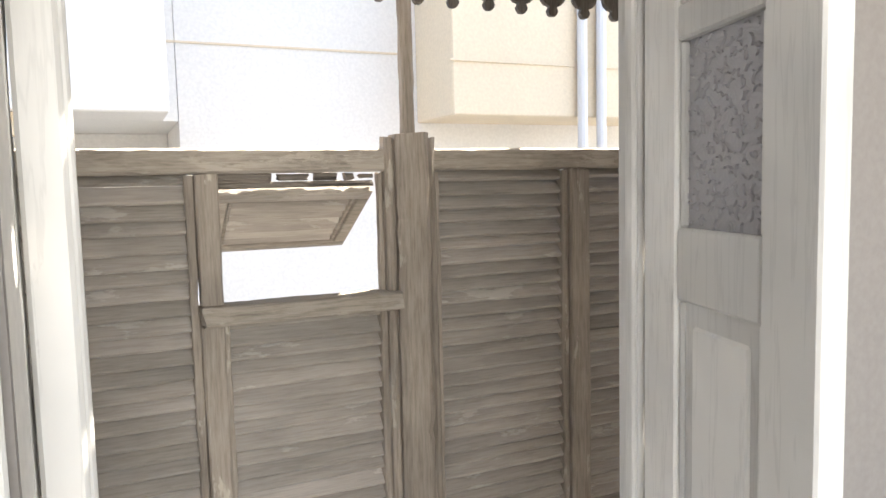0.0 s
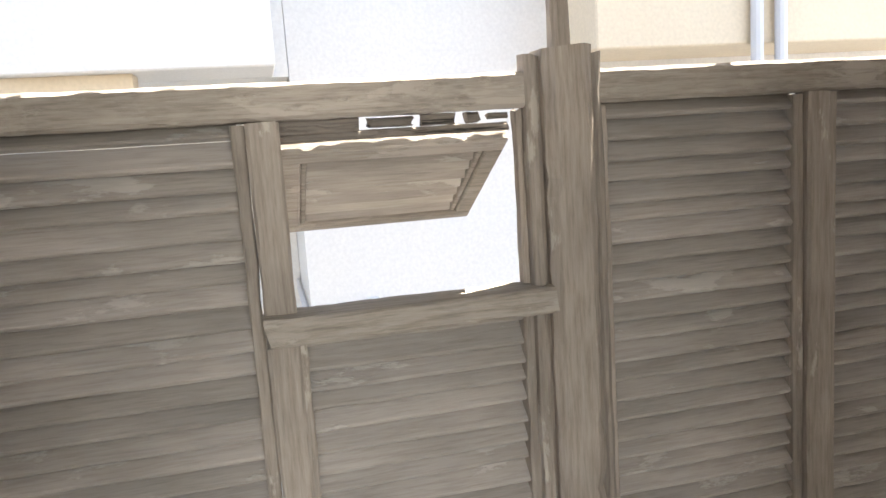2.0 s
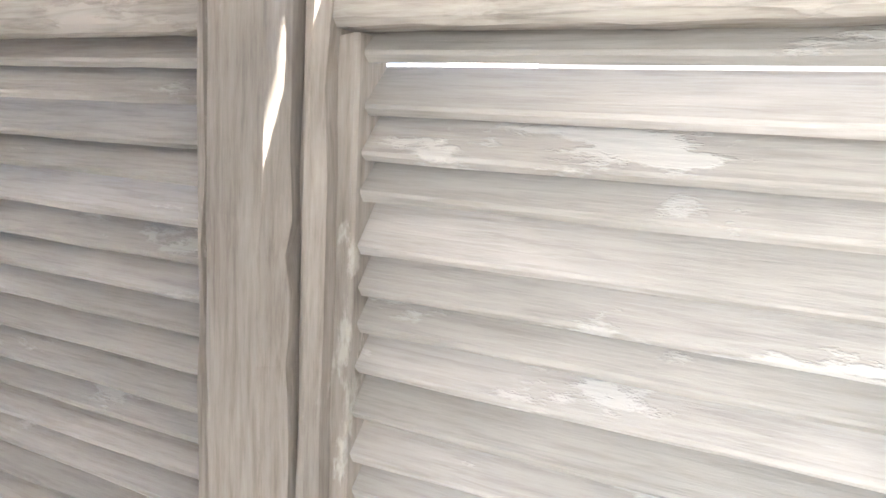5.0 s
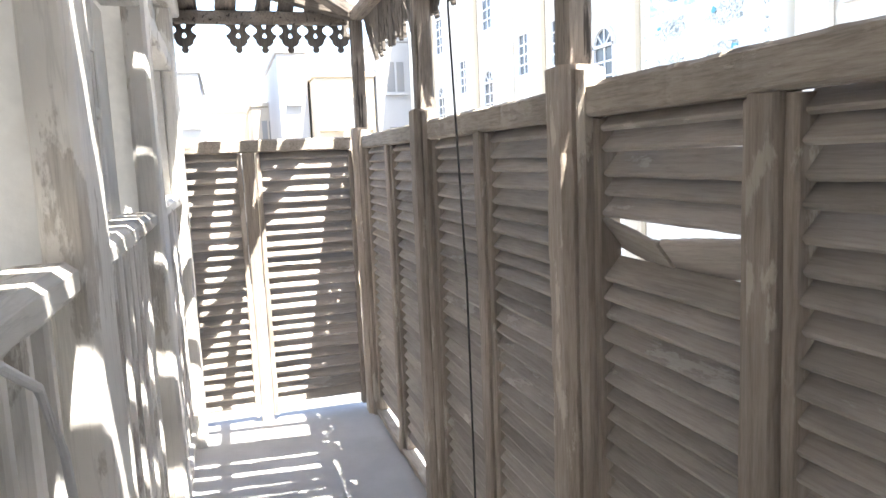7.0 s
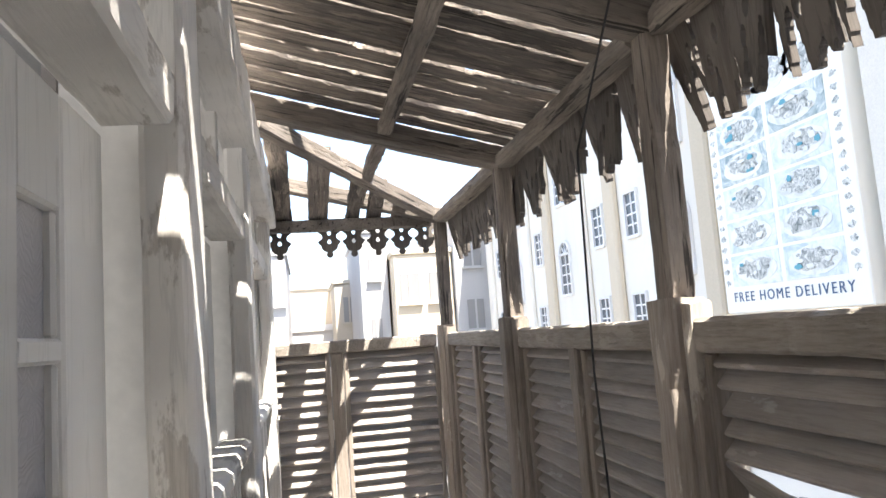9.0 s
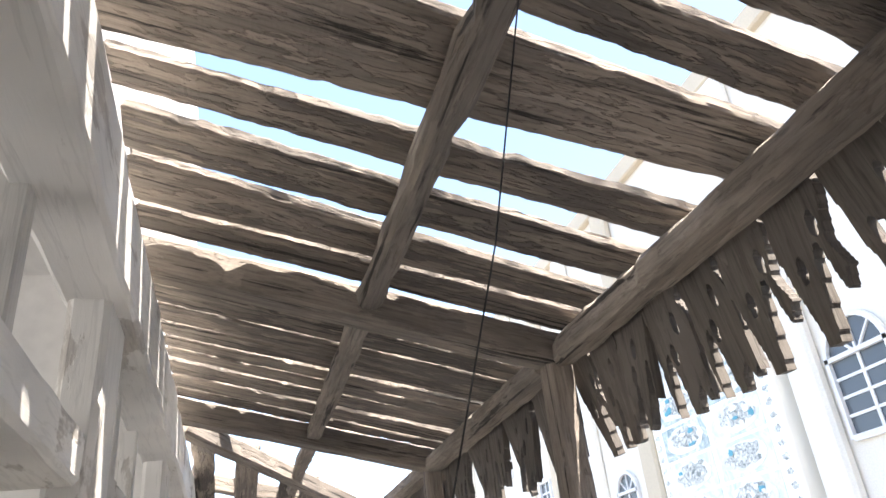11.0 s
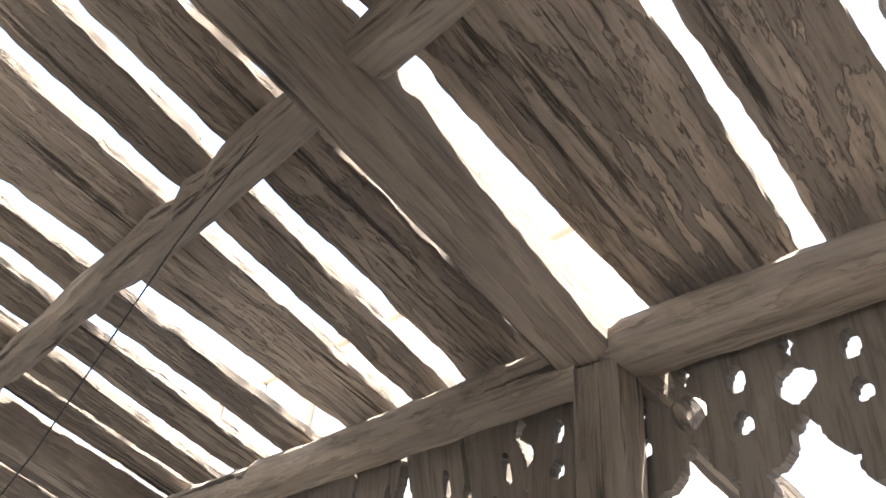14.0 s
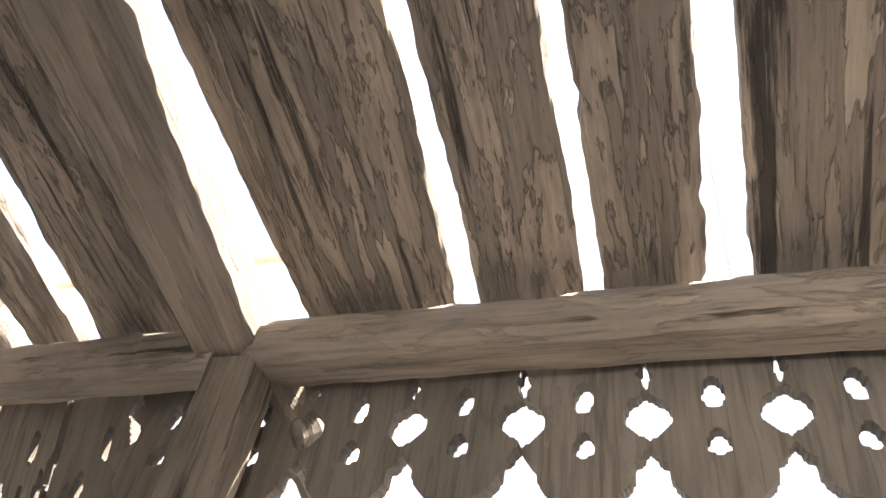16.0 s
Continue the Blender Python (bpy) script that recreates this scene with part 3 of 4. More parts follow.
def fret(x, y, z, kind, rz=0.0, tilt=0.0):
    f = tagged(new("valance_board", FRETS[kind]), "dark scalloped fretwork board hanging from the eave" if kind < 3 else "rotted broken fretwork board hanging from the eave", "valance board", "fretwork valance")
    f.matrix_world = pose(x, y, z, tilt, 0, rz)
    return f


for n_ in range(-34, 26):
    x = -0.638 + 0.1165 * n_
    worn = x < -1.26
    k = rnd.choice((3, 4, 5, 6, 7)) if worn else rnd.choice((0, 1, 2))
    if x > -4.66 and (worn or abs(x - min(POSTS, key=lambda q: abs(q - x))) > 0.02):
        fret(x, 0.048, EAVE_Z + 0.012, k, rnd.uniform(-4, 4), rnd.uniform(-4, 16) if worn else rnd.uniform(-3, 3))
for i in range(7):
    if i != 5:
        fret(-4.775, -0.055 - i * 0.128, EAVE_Z + 0.03, i % 3, 90)

# ---- facade timber ----
def upright(name, x, z0, z1, w, d, label, y=-0.896, seed=0, mat=None):
    p = thing(name, x, y, z0, label, "post", "facade posts")
    part("shaft", timber(z1 - z0, w, d, 44, 0.0022, 0.010, seed, 2, 0.012), mat or M_FACADE, p)
    return p


for i, x in enumerate((-0.965, -2.06, -3.21, -4.58)):
    upright("facade_post", x, 0, WALL_Z - 0.03, 0.17, 0.062, "thick peeling pale timber post of the house front", seed=200 + i)
for i, (xa, xb) in enumerate(((-1.97, -1.055), (-3.12, -2.15), (-4.49, -3.30))):
    ra = thing("balustrade", xa, -0.925, 0, "pale timber balustrade set in a house opening", "balustrade", "opening balustrades")
    part("handrail", timber(xb - xa, 0.085, 0.05, 24, 0.003, 0.012, 210 + i, 0, 0.01), M_FACADEX, ra, m=Matrix.Translation((0, 0, 1.205)))
    part("foot_rail", timber(xb - xa, 0.06, 0.05, 12, 0.003, 0.006, 215 + i), M_FACADEX, ra, m=Matrix.Translation((0, 0, 0.16)))
    nb = int((xb - xa) / 0.095)
    bal = mesh_of("baluster", timber(0.995, 0.028, 0.028, 8, 0.002, 0.005, 220 + i, 2), M_FACADE)
    for k in range(nb):
        part("baluster", bal, M_FACADE, ra, m=Matrix.Translation(((k + 0.5) * (xb - xa) / nb, 0, 0.187)))
    tr = thing("transom", xa, -0.928, 0, "pale timber transom with small panes above", "transom", "opening transoms")
    part("bar", timber(xb - xa, 0.10, 0.075, 24, 0.003, 0.008, 230 + i, 0, 0.02), M_FACADEX, tr, m=Matrix.Translation((0, 0, 1.825)))
    for k in (1, 2):
        part("glazing_bar", slab((xb - xa) * k / 3 - 0.017, (xb - xa) * k / 3 + 0.017, -0.03, 0.02, 1.864, 2.12, 0.003), M_FACADE, tr)
pl = thing("wall_plate", -4.85, -0.875, 0, "thick pale timber plate along the wall top", "beam")
part("beam", timber(7.25, 0.10, 0.15, 90, 0.004, 0.008, 240, 0, 0.02), M_FACADEX, pl, m=Matrix.Translation((0, -0.012, WALL_Z - 0.125)))

# ---- door ----
fr = thing("door_frame", 0, -0.915, 0, "white painted timber door frame, chipped", "door frame")
for x0, x1 in ((DOOR[0] - 0.055, DOOR[0]), (DOOR[1], DOOR[1] + 0.055)):
    part("jamb", slab(x0, x1, -0.005, 0.06, 0, 2.08, 0.006), M_WHITE, fr)
    part("stop_bead", slab(x0 + (0.012 if x0 < -0.5 else -0.008), x1 + (0.008 if x0 < -0.5 else -0.012), 0.005, 0.03, 0.005, 2.075, 0.004), M_WHITE, fr)
part("head", slab(DOOR[0] - 0.055, DOOR[1] + 0.055, -0.005, 0.06, 2.082, 2.14, 0.006), M_WHITE, fr)


def door_leaf(x, y, angle, label, W=0.505, rails=((0.0, 0.16), (0.62, 0.70), (1.164, 1.279), (1.566, 1.62), (1.93, 2.05)), glass=(0, 0, 1, 1), name="door_leaf", group="entrance door leaves", z=0.012):
    """A narrow leaf hinged at its local origin, glazed above and panelled below."""
    Ht, T, flip = rails[-1][1], 0.04, False
    d = thing(name, x, y, z, label, "door" if name == "door_leaf" else "window", group)
    d.rotation_euler = (0, 0, radians(angle))
    g = -1 if flip else 1

    def piece(name, a, b, z0, z1, t=T, mat=M_WHITE, bev=0.004, lab=""):
        part(name, slab(min(a * g, b * g), max(a * g, b * g), -t / 2, t / 2, z0, z1, bev), mat, d, lab)

    st = 0.36 * W if name == "window_leaf" else (0.25 * W if W < 0.5 else 0.125)
    piece("stile", 0, st, 0, Ht)
    piece("stile", W - st, W, 0, Ht)
    for z0, z1 in rails:
        piece("rail", st + 0.001, W - st - 0.001, z0, z1, T - 0.003)
    for (_, z0), (z1, _), glazed in zip(rails, rails[1:], glass):
        if glazed:
            piece("glass_pane", st - 0.004, W - st + 0.004, z0 - 0.004, z1 + 0.004, 0.006, M_GLASS, 0, "grey floral pressed glass pane")
        else:
            piece("panel", st - 0.004, W - st + 0.004, z0 - 0.004, z1 + 0.004, 0.014)
            piece("raised_field", st + 0.035, W - st - 0.035, z0 + 0.035, z1 - 0.035, 0.024, M_WHITE, 0.006)
        for k in (0, 1):
            xx = st + k * (W - 2 * st - 0.012)
            piece("bead", xx, xx + 0.012, z0, z1, T - 0.012)
    return d


def pressed_curls(bm, x0, x1, z0, z1, y, seed):
    """Raised tapering curls, as in pressed floral glass."""
    r = random.Random(seed)
    step = 0.0175
    for i in range(int((x1 - x0) / step)):
        for k in range(int((z1 - z0) / step)):
            cx, cz = x0 + (i + 0.5 + r.uniform(-0.3, 0.3)) * step, z0 + (k + 0.5 + r.uniform(-0.3, 0.3)) * step
            rad, a0, turn = r.uniform(0.006, 0.012), r.uniform(0, 6.28), r.choice((-1, 1)) * r.uniform(1.4, 2.6)
            prev = None
            for j in range(7):
                t = j / 6
                a, wd = a0 + turn * t, 0.0019 * math.sin(math.pi * min(1.0, t * 0.85 + 0.12))
                px, pz = cx + rad * math.cos(a), cz + rad * math.sin(a)
                row = [bm.verts.new((px + s_ * wd * math.cos(a), y - 0.0028 * (s_ == 0), pz + s_ * wd * math.sin(a))) for s_ in (-1, 0, 1)]
                if prev:
                    bm.faces.new((prev[0], prev[1], row[1], row[0]))
                    bm.faces.new((prev[1], prev[2], row[2], row[1]))
                prev = row
    return bm


leaf = door_leaf(0.078, -0.938, -104.6, "white panelled door leaf with floral glass, standing open", 0.445)
for pane in [c for c in leaf.children if c.name.startswith("glass_pane")]:
    xs, zs = [v.co.x for v in pane.data.vertices], [v.co.z for v in pane.data.vertices]
    for sy in (-1, 1):
        bm = pressed_curls(bmesh.new(), min(xs) + 0.006, max(xs) - 0.006, min(zs) + 0.006, max(zs) - 0.006, 0.0, 77)
        for v in bm.verts:
            v.co.y = sy * (0.0035 - v.co.y)
        part("pressed_pattern", bm, M_GLASS, pane)
door_leaf(-0.885, -1.09, 187, "white panelled door leaf with floral glass, folded back")
WR = ((0.0, 0.13), (0.55, 0.62), (1.12, 1.218), (1.358, 1.385), (1.524, 1.66))
for xa, xb in ((-1.99, -1.07), (-3.14, -2.18), (-4.49, -3.37)):
    wd = (xb - xa) / 2 - 0.003
    door_leaf(xa, -0.995, 0, "white panelled window leaf, closed behind the balustrade", wd, WR, (0, 0, 1, 1), "window_leaf", "house window leaves", 0.122)
    door_leaf(xb, -0.995, 180, "white panelled window leaf, closed behind the balustrade", wd, WR, (0, 0, 1, 1), "window_leaf", "house window leaves", 0.122)

# ---- hanging cable ----
cb = thing("hanging_cable", 0, 0, 0, "thin black cable hanging from the roof planks", "cable")
part("cord", tube([(-1.22, -0.425, 2.20), (-1.29, -0.45, 2.05), (-1.36, -0.475, 1.85), (-1.43, -0.531, 1.6), (-1.45, -0.526, 1.45), (-1.45, -0.520, 1.25), (-1.45, -0.520, 0.6), (-1.45, -0.520, 0.004)], 0.0009, 6), M_WIRE, cb)

lc = thing("loose_cable", 0, 0, 0, "grey cable drooping over the balustrade rail", "cable")
part("cord", tube([(-1.50, -0.88, 1.20), (-1.57, -0.872, 1.195), (-1.66, -0.868, 1.15), (-1.73, -0.868, 1.06), (-1.76, -0.868, 0.95)], 0.005, 8), M_PIPE, lc)

def ribbed_hose(points, radius, pitch=0.013):
    """A corrugated hose along a bent line."""
    pts = [Vector(p) for p in points]
    line = []
    for a, b in zip(pts, pts[1:]):
        n = max(2, int((b - a).length / pitch * 2))
        line += [a.lerp(b, k / n) for k in range(n)]
    bm = bmesh.new()
    rows = []
    for i, p in enumerate(line):
        d = (line[min(i + 3, len(line) - 1)] - line[max(i - 3, 0)]).normalized()
        u = d.cross(Vector((0, 1, 0))).normalized()
        v = d.cross(u)
        r = radius * (1.0 if i % 2 else 0.78)
        rows.append([bm.verts.new(p + r * (math.cos(math.tau * k / 20) * u + math.sin(math.tau * k / 20) * v)) for k in range(20)])
    for r0, r1 in zip(rows, rows[1:]):
        for k in range(20):
            bm.faces.new((r0[k], r0[(k + 1) % 20], r1[(k + 1) % 20], r1[k]))
    bm.faces.new(rows[0])
    bm.faces.new(rows[-1])
    return bm


rh = thing("flexible_hose", 0, 0, 0, "short pale ribbed hose end hanging from the roof", "hose")
part("corrugated_tube", ribbed_hose([(-1.27, -0.735, 2.29), (-1.20, -0.73, 2.17), (-1.11, -0.725, 2.02), (-1.06, -0.735, 1.94)], 0.032), M_PIPE, rh)

# ---- neighbouring buildings ----
def window_on(parent, x, z, w, h, y, arched=False, depth=0.14):
    """A window on a face that looks towards -y."""
    wdw = part("window", slab(x - w / 2, x + w / 2, y - 0.01, y + 0.02, z, z + h), M_DARK, parent)
    bm = bmesh.new()
    for x0, x1, z0, z1 in ((-w / 2 - 0.06, -w / 2, -0.05, h + 0.06), (w / 2, w / 2 + 0.06, -0.05, h + 0.06), (-w / 2, w / 2, h, h + 0.06), (-w / 2, w / 2, -0.08, 0)):
        box(bm, x + x0, x + x1, y - 0.07, y + 0.01, z + z0, z + z1)
    part("surround", bm, M_WALLW, wdw)
    part("upright_bar", slab(x - 0.025, x + 0.025, y - 0.03, y - 0.012, z, z + h), M_WALLW, wdw)
    for k in (1, 2, 3):
        part("cross_bar", slab(x - w / 2, x + w / 2, y - 0.028, y - 0.013, z + h * k / 4 - 0.02, z + h * k / 4 + 0.02), M_WALLW, wdw)
    if arched:
        bm = bmesh.new()
        n = 14
        for rad, mat_y in ((w / 2, y - 0.01),):
            ring = [bm.verts.new((x + rad * math.cos(math.pi * k / n), mat_y, z + h + rad * math.sin(math.pi * k / n))) for k in range(n + 1)]
            bm.faces.new(ring)
        r = bmesh.ops.extrude_face_region(bm, geom=bm.faces[:])
        for v in r["geom"]:
            if isinstance(v, bmesh.types.BMVert):
                v.co.y += 0.03
        part("fanlight", bm, M_DARK, wdw)
        bm = bmesh.new()
        for k in range(n):
            a0, a1 = math.pi * k / n, math.pi * (k + 1) / n
            q = [bm.verts.new((x + r_ * math.cos(a), yy, z + h + r_ * math.sin(a))) for yy in (y - 0.07, y - 0.008) for r_, a in ((w / 2, a0), (w / 2 + 0.07, a0), (w / 2 + 0.07, a1), (w / 2, a1))]
            for f in ((0, 1, 2, 3), (0, 3, 7, 4), (1, 2, 6, 5)):
                bm.faces.new([q[j] for j in f])
        part("arch_surround", bm, M_WALLW, wdw)
        for a in (45, 90, 135):
            c, sn = math.cos(radians(a)), math.sin(radians(a))
            part("fan_bar", tube([(x, y - 0.02, z + h), (x + c * w / 2, y - 0.02, z + h + sn * w / 2)], 0.022, 4), M_WALLW, wdw)


GROUND = -4.2
structure("ground", slab(-400, 400, -400, 400, GROUND - 0.3, GROUND), M_STREET, "dusty grey street between the houses", "ground")
structure("wall_house_below", slab(-4.85, 2.45, -4.2, 0.05, GROUND, -0.145), M_WALLW, "white plastered storey under the balcony", "wall")

# cream neighbour close by, with jutting upper floors
nb_ = thing("neighbour_house", 0, 0, GROUND, "white and cream plastered house across the alley", "house")
part("wall", slab(-0.32, 9.0, 3.6, 9.0, 0, 15), M_NEXT, nb_)
part("set_back_wall", slab(-2.6, -0.324, 4.8, 9.0, 0, 6.066), M_NEXT, nb_)
part("upper_wall", slab(-2.6, -0.324, 3.602, 9.0, 6.07, 15), M_NEXT, nb_)
part("plaster_joint", slab(-0.40, 1.50, 3.592, 3.599, 6.62, 6.635), M_CREAM, nb_)
part("soffit_beam", slab(-2.4, -1.2, 3.1, 3.3, 5.93, 6.068), M_CREAM, nb_)
part("jutting_floor", slab(1.52, 9.0, 2.9, 3.597, 6.08, 15, 0.01), M_CREAM, nb_)
part("jutting_floor", slab(-1.9, -0.42, 3.0, 3.597, 6.07, 15, 0.01), M_NEXT, nb_)
part("band", slab(1.50, 9.0, 2.888, 2.898, 6.47, 6.485), M_CREAM, nb_)
part("cornice", slab(-2.7, 9.1, 2.7, 9.1, 15, 15.25, 0.03), M_CREAM, nb_)
for px_ in (2.62, 2.80):
    pi = thing("drain_pipe", 0, 0, GROUND, "grey drain pipe up the neighbour's wall", "pipe", "drain pipes")
    part("pipe", tube([(px_, 2.85, 0.0), (px_, 2.85, 5), (px_, 2.85, 14.9)], 0.04, 10), M_PIPE, pi)

cd = thing("wall_conduit", 0, 0, 0, "white conduit with a junction box on the neighbour's wall", "conduit")
for dz in (0.0, -0.06):
    part("pipe", tube([(-0.345, 4.79, 0.33 + dz), (-0.345, 3.66, 0.31 + dz), (-0.325, 3.59, 0.31 + dz), (-0.26, 3.575, 0.31 + dz), (1.6, 3.575, 0.27 + dz), (5.0, 3.575, 0.25 + dz)], 0.016, 8), M_PIPE, cd)
part("junction_box", slab(0.06, 0.15, 3.52, 3.598, 0.27, 0.36, 0.01), M_WALLW, cd)

# arcaded white house along the street
st_ = thing("arcaded_house", 0, 0, GROUND, "long white house with arched windows along the street", "house")
FY = 7.0
part("wall", slab(-30, -5.0, FY, FY + 8, 0, 13.5), M_ARCADE, st_)
part("parapet", slab(-30.1, -4.9, FY - 0.15, FY + 8.1, 13.5, 13.9, 0.03), M_CREAM, st_)
for k, xx in enumerate((-8.9, -13.3, -15.6, -17.6, -19.6, -22.4, -24.6, -27.2, -29.6)):
    part("pilaster", slab(xx - 0.28, xx + 0.28, FY - 0.18, FY + 0.01, 0, 13.48, 0.05), M_CREAM if k % 2 else M_ARCADE, st_)
for xx in (-14.5, -21.2, -26.0):
    for zz in (5.95, 3.25, 0.3):
        window_on(st_, xx, zz + 3.25, 0.75, 1.15, FY, True)
window_on(st_, -8.0, 7.35, 0.95, 0.95, FY, True)
window_on(st_, -6.7, 7.2, 0.6, 0.85, FY, True)
for xx in (-16.6, -18.6, -23.5, -28.4):
    for zz in (5.2, 7.6):
        window_on(st_, xx, zz, 0.6, 1.0, FY)

# food sign
sg = thing("food_sign", -11.05, FY - 0.3, -0.25, "large white sign with eight dish pictures and blue lettering", "sign")
M_SIGN, _, bd = base("sign_white", 0.5)
bd.inputs["Base Color"].default_value = (0.90, 0.855, 0.76, 1)


def print_mat(name, dark, pale, scale):
    m, nt, b = base(name, 0.5)
    tc = nt.nodes.new("ShaderNodeTexCoord")
    v = node(nt, "ShaderNodeTexNoise", Scale=scale, Detail=6.0, Roughness=0.7, Distortion=1.5)
    nt.links.new(tc.outputs["Object"], v.inputs["Vector"])
    nt.links.new(ramp(nt, v.outputs["Fac"], [(0.36, dark), (0.50, pale), (0.62, (0.84, 0.82, 0.76))]), b.inputs["Base Color"])
    return m


M_TABLE = [print_mat("table_print", (0.22, 0.30, 0.31), (0.50, 0.56, 0.55), 3.0), print_mat("pale_table_print", (0.50, 0.58, 0.60), (0.72, 0.77, 0.78), 2.0)]
M_FOOD = [print_mat("food_print", (0.13, 0.15, 0.14), (0.50, 0.50, 0.46), 7.0 + 2 * k) for k in range(3)]
M_PLATE = print_mat("plate_print", (0.62, 0.63, 0.60), (0.82, 0.82, 0.79), 1.5)
M_TEAL, _, bd = base("teal_print", 0.5)
bd.inputs["Base Color"].default_value = (0.10, 0.34, 0.42, 1)


def disc(cx, cz, rx, rz, y, seed, rag=0.0, n=26):
    """A thin printed shape with an oval, uneven outline."""
    bm = bmesh.new()
    ring = []
    for k in range(n):
        a = 2 * math.pi * k / n
        g = 1 + rag * noise.noise((math.cos(a) * 2.2 + seed * 3.1, math.sin(a) * 2.2, seed * 1.7))
        ring.append(bm.verts.new((cx + rx * g * math.cos(a), y, cz + rz * g * math.sin(a))))
    r = bmesh.ops.extrude_face_region(bm, geom=[bm.faces.new(ring)])
    for v in r["geom"]:
        if isinstance(v, bmesh.types.BMVert):
            v.co.y += 0.006
    return bm


rs = random.Random(21)
part("board", slab(-1.66, 1.74, 0, 0.31, 1.66, 6.6, 0.02), M_SIGN, sg)
for r_ in range(5):
    for c_ in range(2):
        x0, z0, sd = -1.36 + c_ * 1.42, 2.12 + r_ * 0.585, r_ * 2 + c_
        dp_ = part("dish_picture", slab(x0, x0 + 1.30, -0.010, 0.004, z0, z0 + 0.53, 0.004), M_TABLE[rs.random() < 0.5], sg)
        cx, cz = x0 + 0.65 + rs.uniform(-0.06, 0.06), z0 + 0.265
        part("plate", disc(cx, cz, 0.56, 0.225, -0.017, sd, 0.08), M_PLATE, dp_)
        part("food", disc(cx, cz + 0.02, 0.43, 0.165, -0.024, sd + 5, 0.5), M_FOOD[sd % 3], dp_)
        for g_ in range(5):
            part("garnish", disc(cx + rs.uniform(-0.4, 0.4), cz + rs.uniform(-0.13, 0.15), rs.uniform(0.04, 0.12), rs.uniform(0.02, 0.05), -0.031 - 0.003 * g_, sd + g_, 0.6, 12), rs.choice((M_TEAL, M_PLATE, M_FOOD[2], M_PLATE)), dp_)
    for q_ in range(3):
        for sx in (-1.52, 1.55):
            part("emblem", disc(sx, 2.2 + r_ * 0.585 + q_ * 0.195, 0.07, 0.045, -0.006, q_ + r_, 0.9, 14), M_FOOD[q_], sg)
for cx, cz, rx in ((-0.55, 5.35, 0.62), (0.25, 5.45, 0.55), (0.95, 5.40, 0.40)):
    tp_ = part("dish_picture", disc(cx, cz, rx, 0.30, -0.008, cx, 0.2), M_PLATE, sg)
    part("food", disc(cx, cz + 0.03, rx * 0.7, 0.20, -0.016, cx + 4, 0.6), M_FOOD[0], tp_)
M_INK, _, bd = base("sign_blue_ink", 0.6)
bd.inputs["Base Color"].default_value = (0.08, 0.13, 0.22, 1)
txt = bpy.data.curves.new("lettering", "FONT")
txt.body, txt.size, txt.align_x, txt.extrude = "FREE HOME DELIVERY", 0.235, "CENTER", 0.003
txt.space_character = 1.28
txt.materials.append(M_INK)
tx = new("lettering", txt)
tx.parent = sg
tx.matrix_local = pose(0.03, -0.008, 1.86, 90, 0, 0)

# houses that close the view down the street
# distant windows, a lighter grey than the near glazing
M_FARGLASS, _, bd = base("far_grey_glazing", 0.4)
bd.inputs["Base Color"].default_value = (0.24, 0.235, 0.23, 1)
# white stucco darkened in its colour to stand in for shade
M_SHADEW = plaster("shaded_white_stucco", (0.46, 0.45, 0.44), 2.0, 0.8)


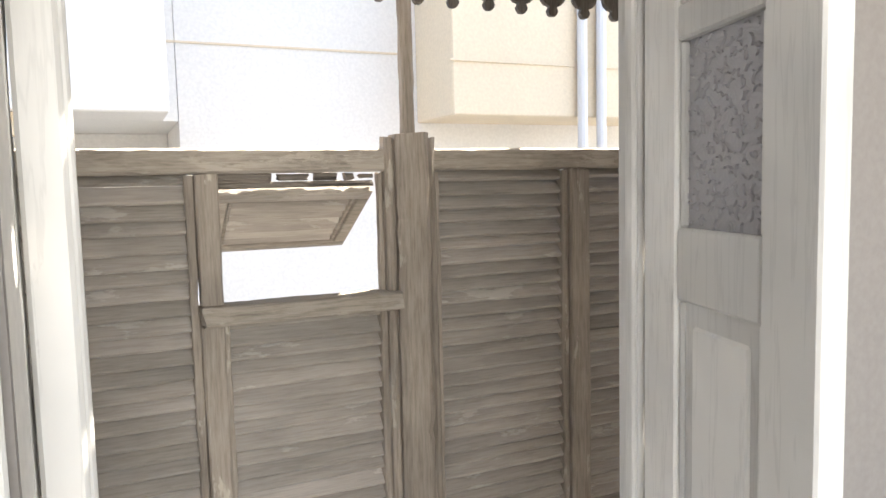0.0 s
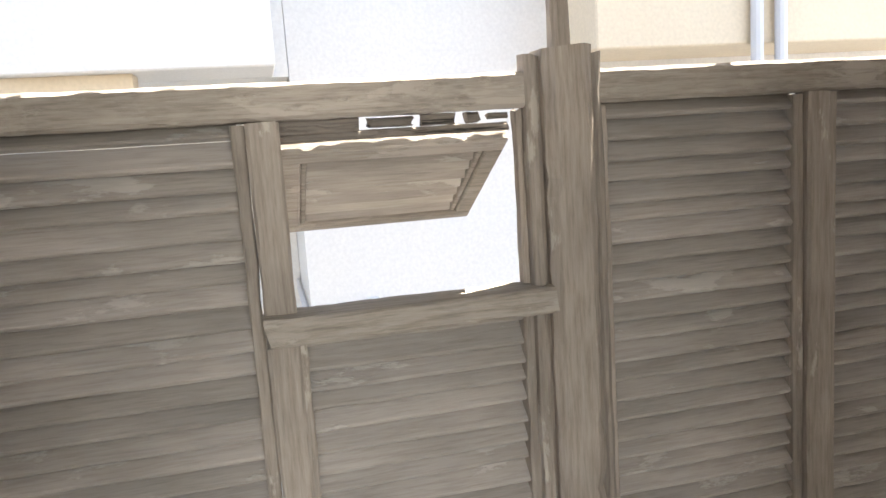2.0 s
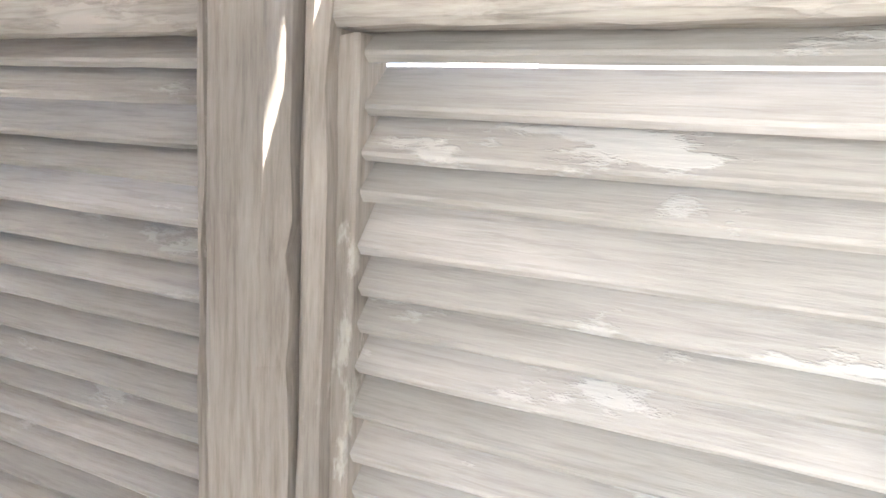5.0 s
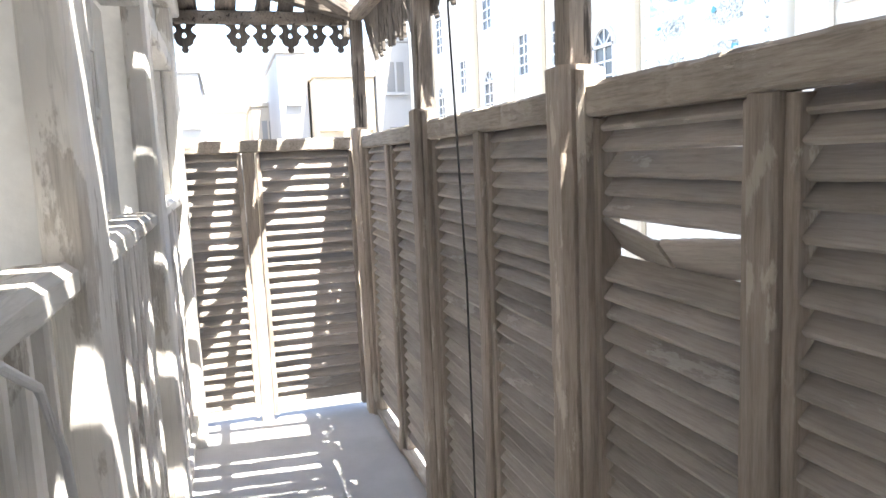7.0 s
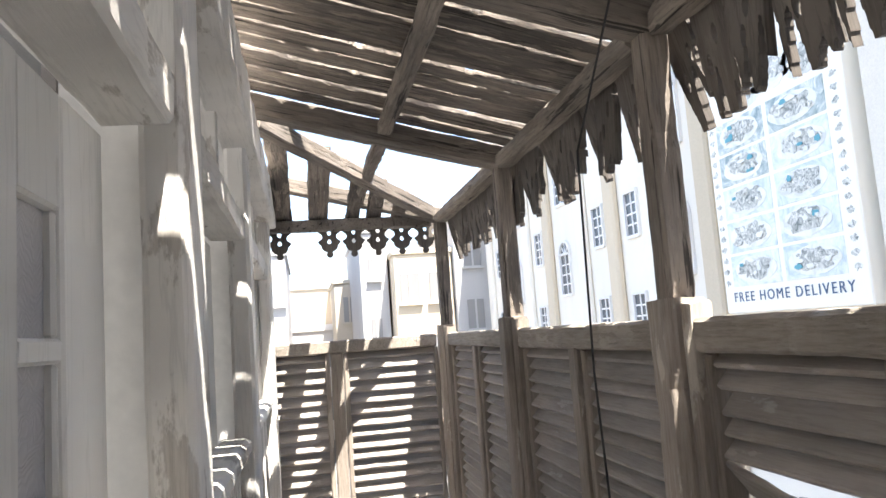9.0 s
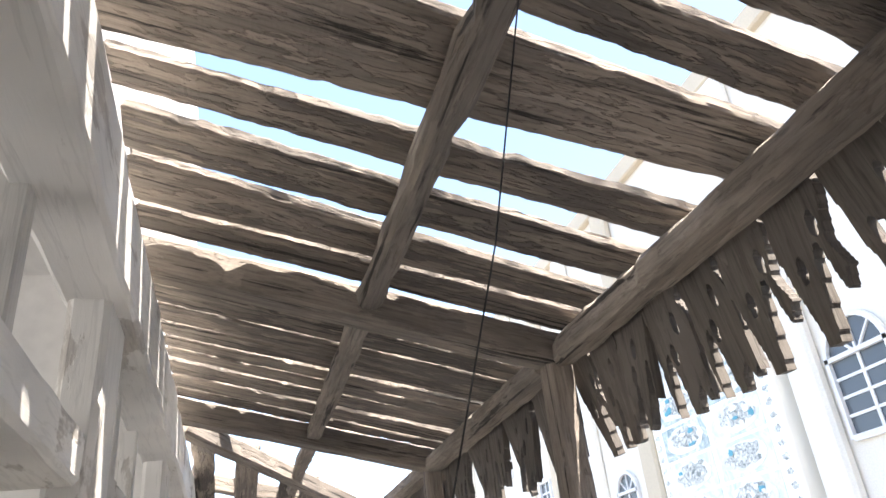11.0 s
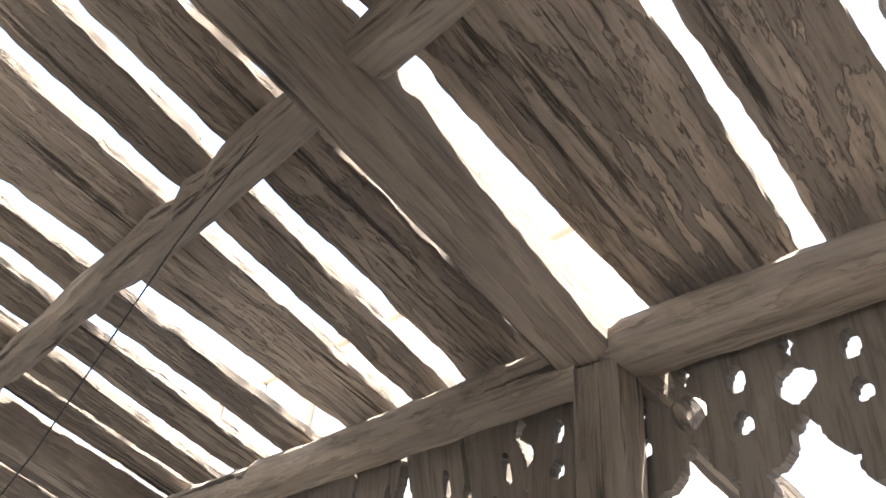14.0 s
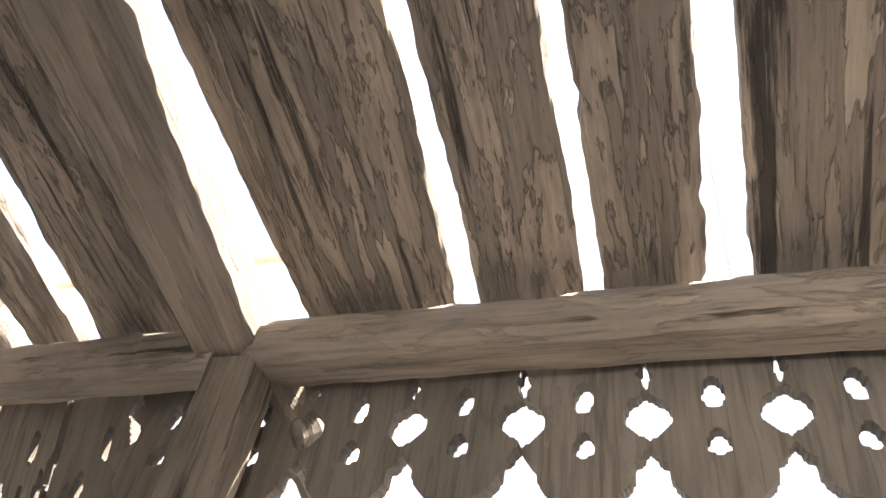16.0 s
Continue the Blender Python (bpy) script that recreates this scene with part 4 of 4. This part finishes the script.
def street_house(x, y0, y1, top, mat, rows, cols, label, w=0.85, h=1.3):
    """A flat-roofed house whose windowed front looks up the street."""
    hs_ = thing("street_house", x, y0, GROUND, label, "house", "houses at the street's end")
    W, H = y1 - y0, top - GROUND
    part("wall", slab(-9, 0, 0, W, 0, H, 0.03), mat, hs_)
    part("parapet", slab(-9.1, 0.08, -0.08, W + 0.08, H, H + 0.22, 0.03), mat, hs_)
    for r in range(rows):
        for c in range(cols):
            yc, zc = W * (c + 0.5) / cols, H - 2.0 - r * 2.6
            win = part("window", slab(0.004, 0.05, yc - w / 2, yc + w / 2, zc, zc + h), M_FARGLASS, hs_)
            part("sill", slab(0.004, 0.16, yc - w / 2 - 0.1, yc + w / 2 + 0.1, zc - 0.12, zc - 0.004), mat, win)
            part("glazing_bar", slab(0.052, 0.08, yc - 0.04, yc + 0.04, zc, zc + h), mat, win)


street_house(-31, -4.6, -1.35, 5.0, M_SHADEW, 2, 3, "white house with barred windows at the street's end")
street_house(-46, -1.2, 1.3, 3.5, M_SHADEW, 2, 2, "low pale house far down the street")
street_house(-39, 0.9, 2.4, 4.3, M_SAND, 3, 1, "narrow sand-coloured house with a roof terrace", 0.6)
street_house(-32, 1.75, 2.95, 5.9, M_SHADEW, 3, 1, "tall narrow white house at the street's end", 0.45, 0.9)
street_house(-30.6, 3.05, 5.5, 4.75, M_CREAM, 2, 2, "cream house with deep windows at the street's end", 0.8, 1.2)
street_house(-30.3, 5.55, 7.1, 6.1, M_SHADEW, 3, 1, "white house beside the arcaded front", 0.7, 1.2)

# far houses
rf = random.Random(8)
for k in range(22):
    x0 = -34 - rf.uniform(0, 60)
    y0 = rf.uniform(-12, 9) - (0 if k % 2 else 3)
    w, dp, hh = rf.uniform(5, 9), rf.uniform(5, 9), rf.uniform(4.5, 8.5) + (-x0 - 34) * 0.03
    fh = thing("far_house", x0, y0, GROUND, "pale flat-roofed house far down the street", "house", "far houses")
    part("wall", slab(-w, 0, 0, dp, 0, hh), rf.choice((M_FAR, M_CREAM, M_SAND, M_FAR)), fh)
    part("parapet", slab(-w - 0.1, 0.1, -0.1, dp + 0.1, hh, hh + 0.35), M_WALLW, fh)
    for fz in range(int(hh / 3)):
        for wy in range(int(dp / 1.9)):
            part("window", slab(-0.02, 0.03, 0.7 + wy * 1.9, 1.6 + wy * 1.9, 1.1 + fz * 3, 2.4 + fz * 3), M_FARGLASS, fh)
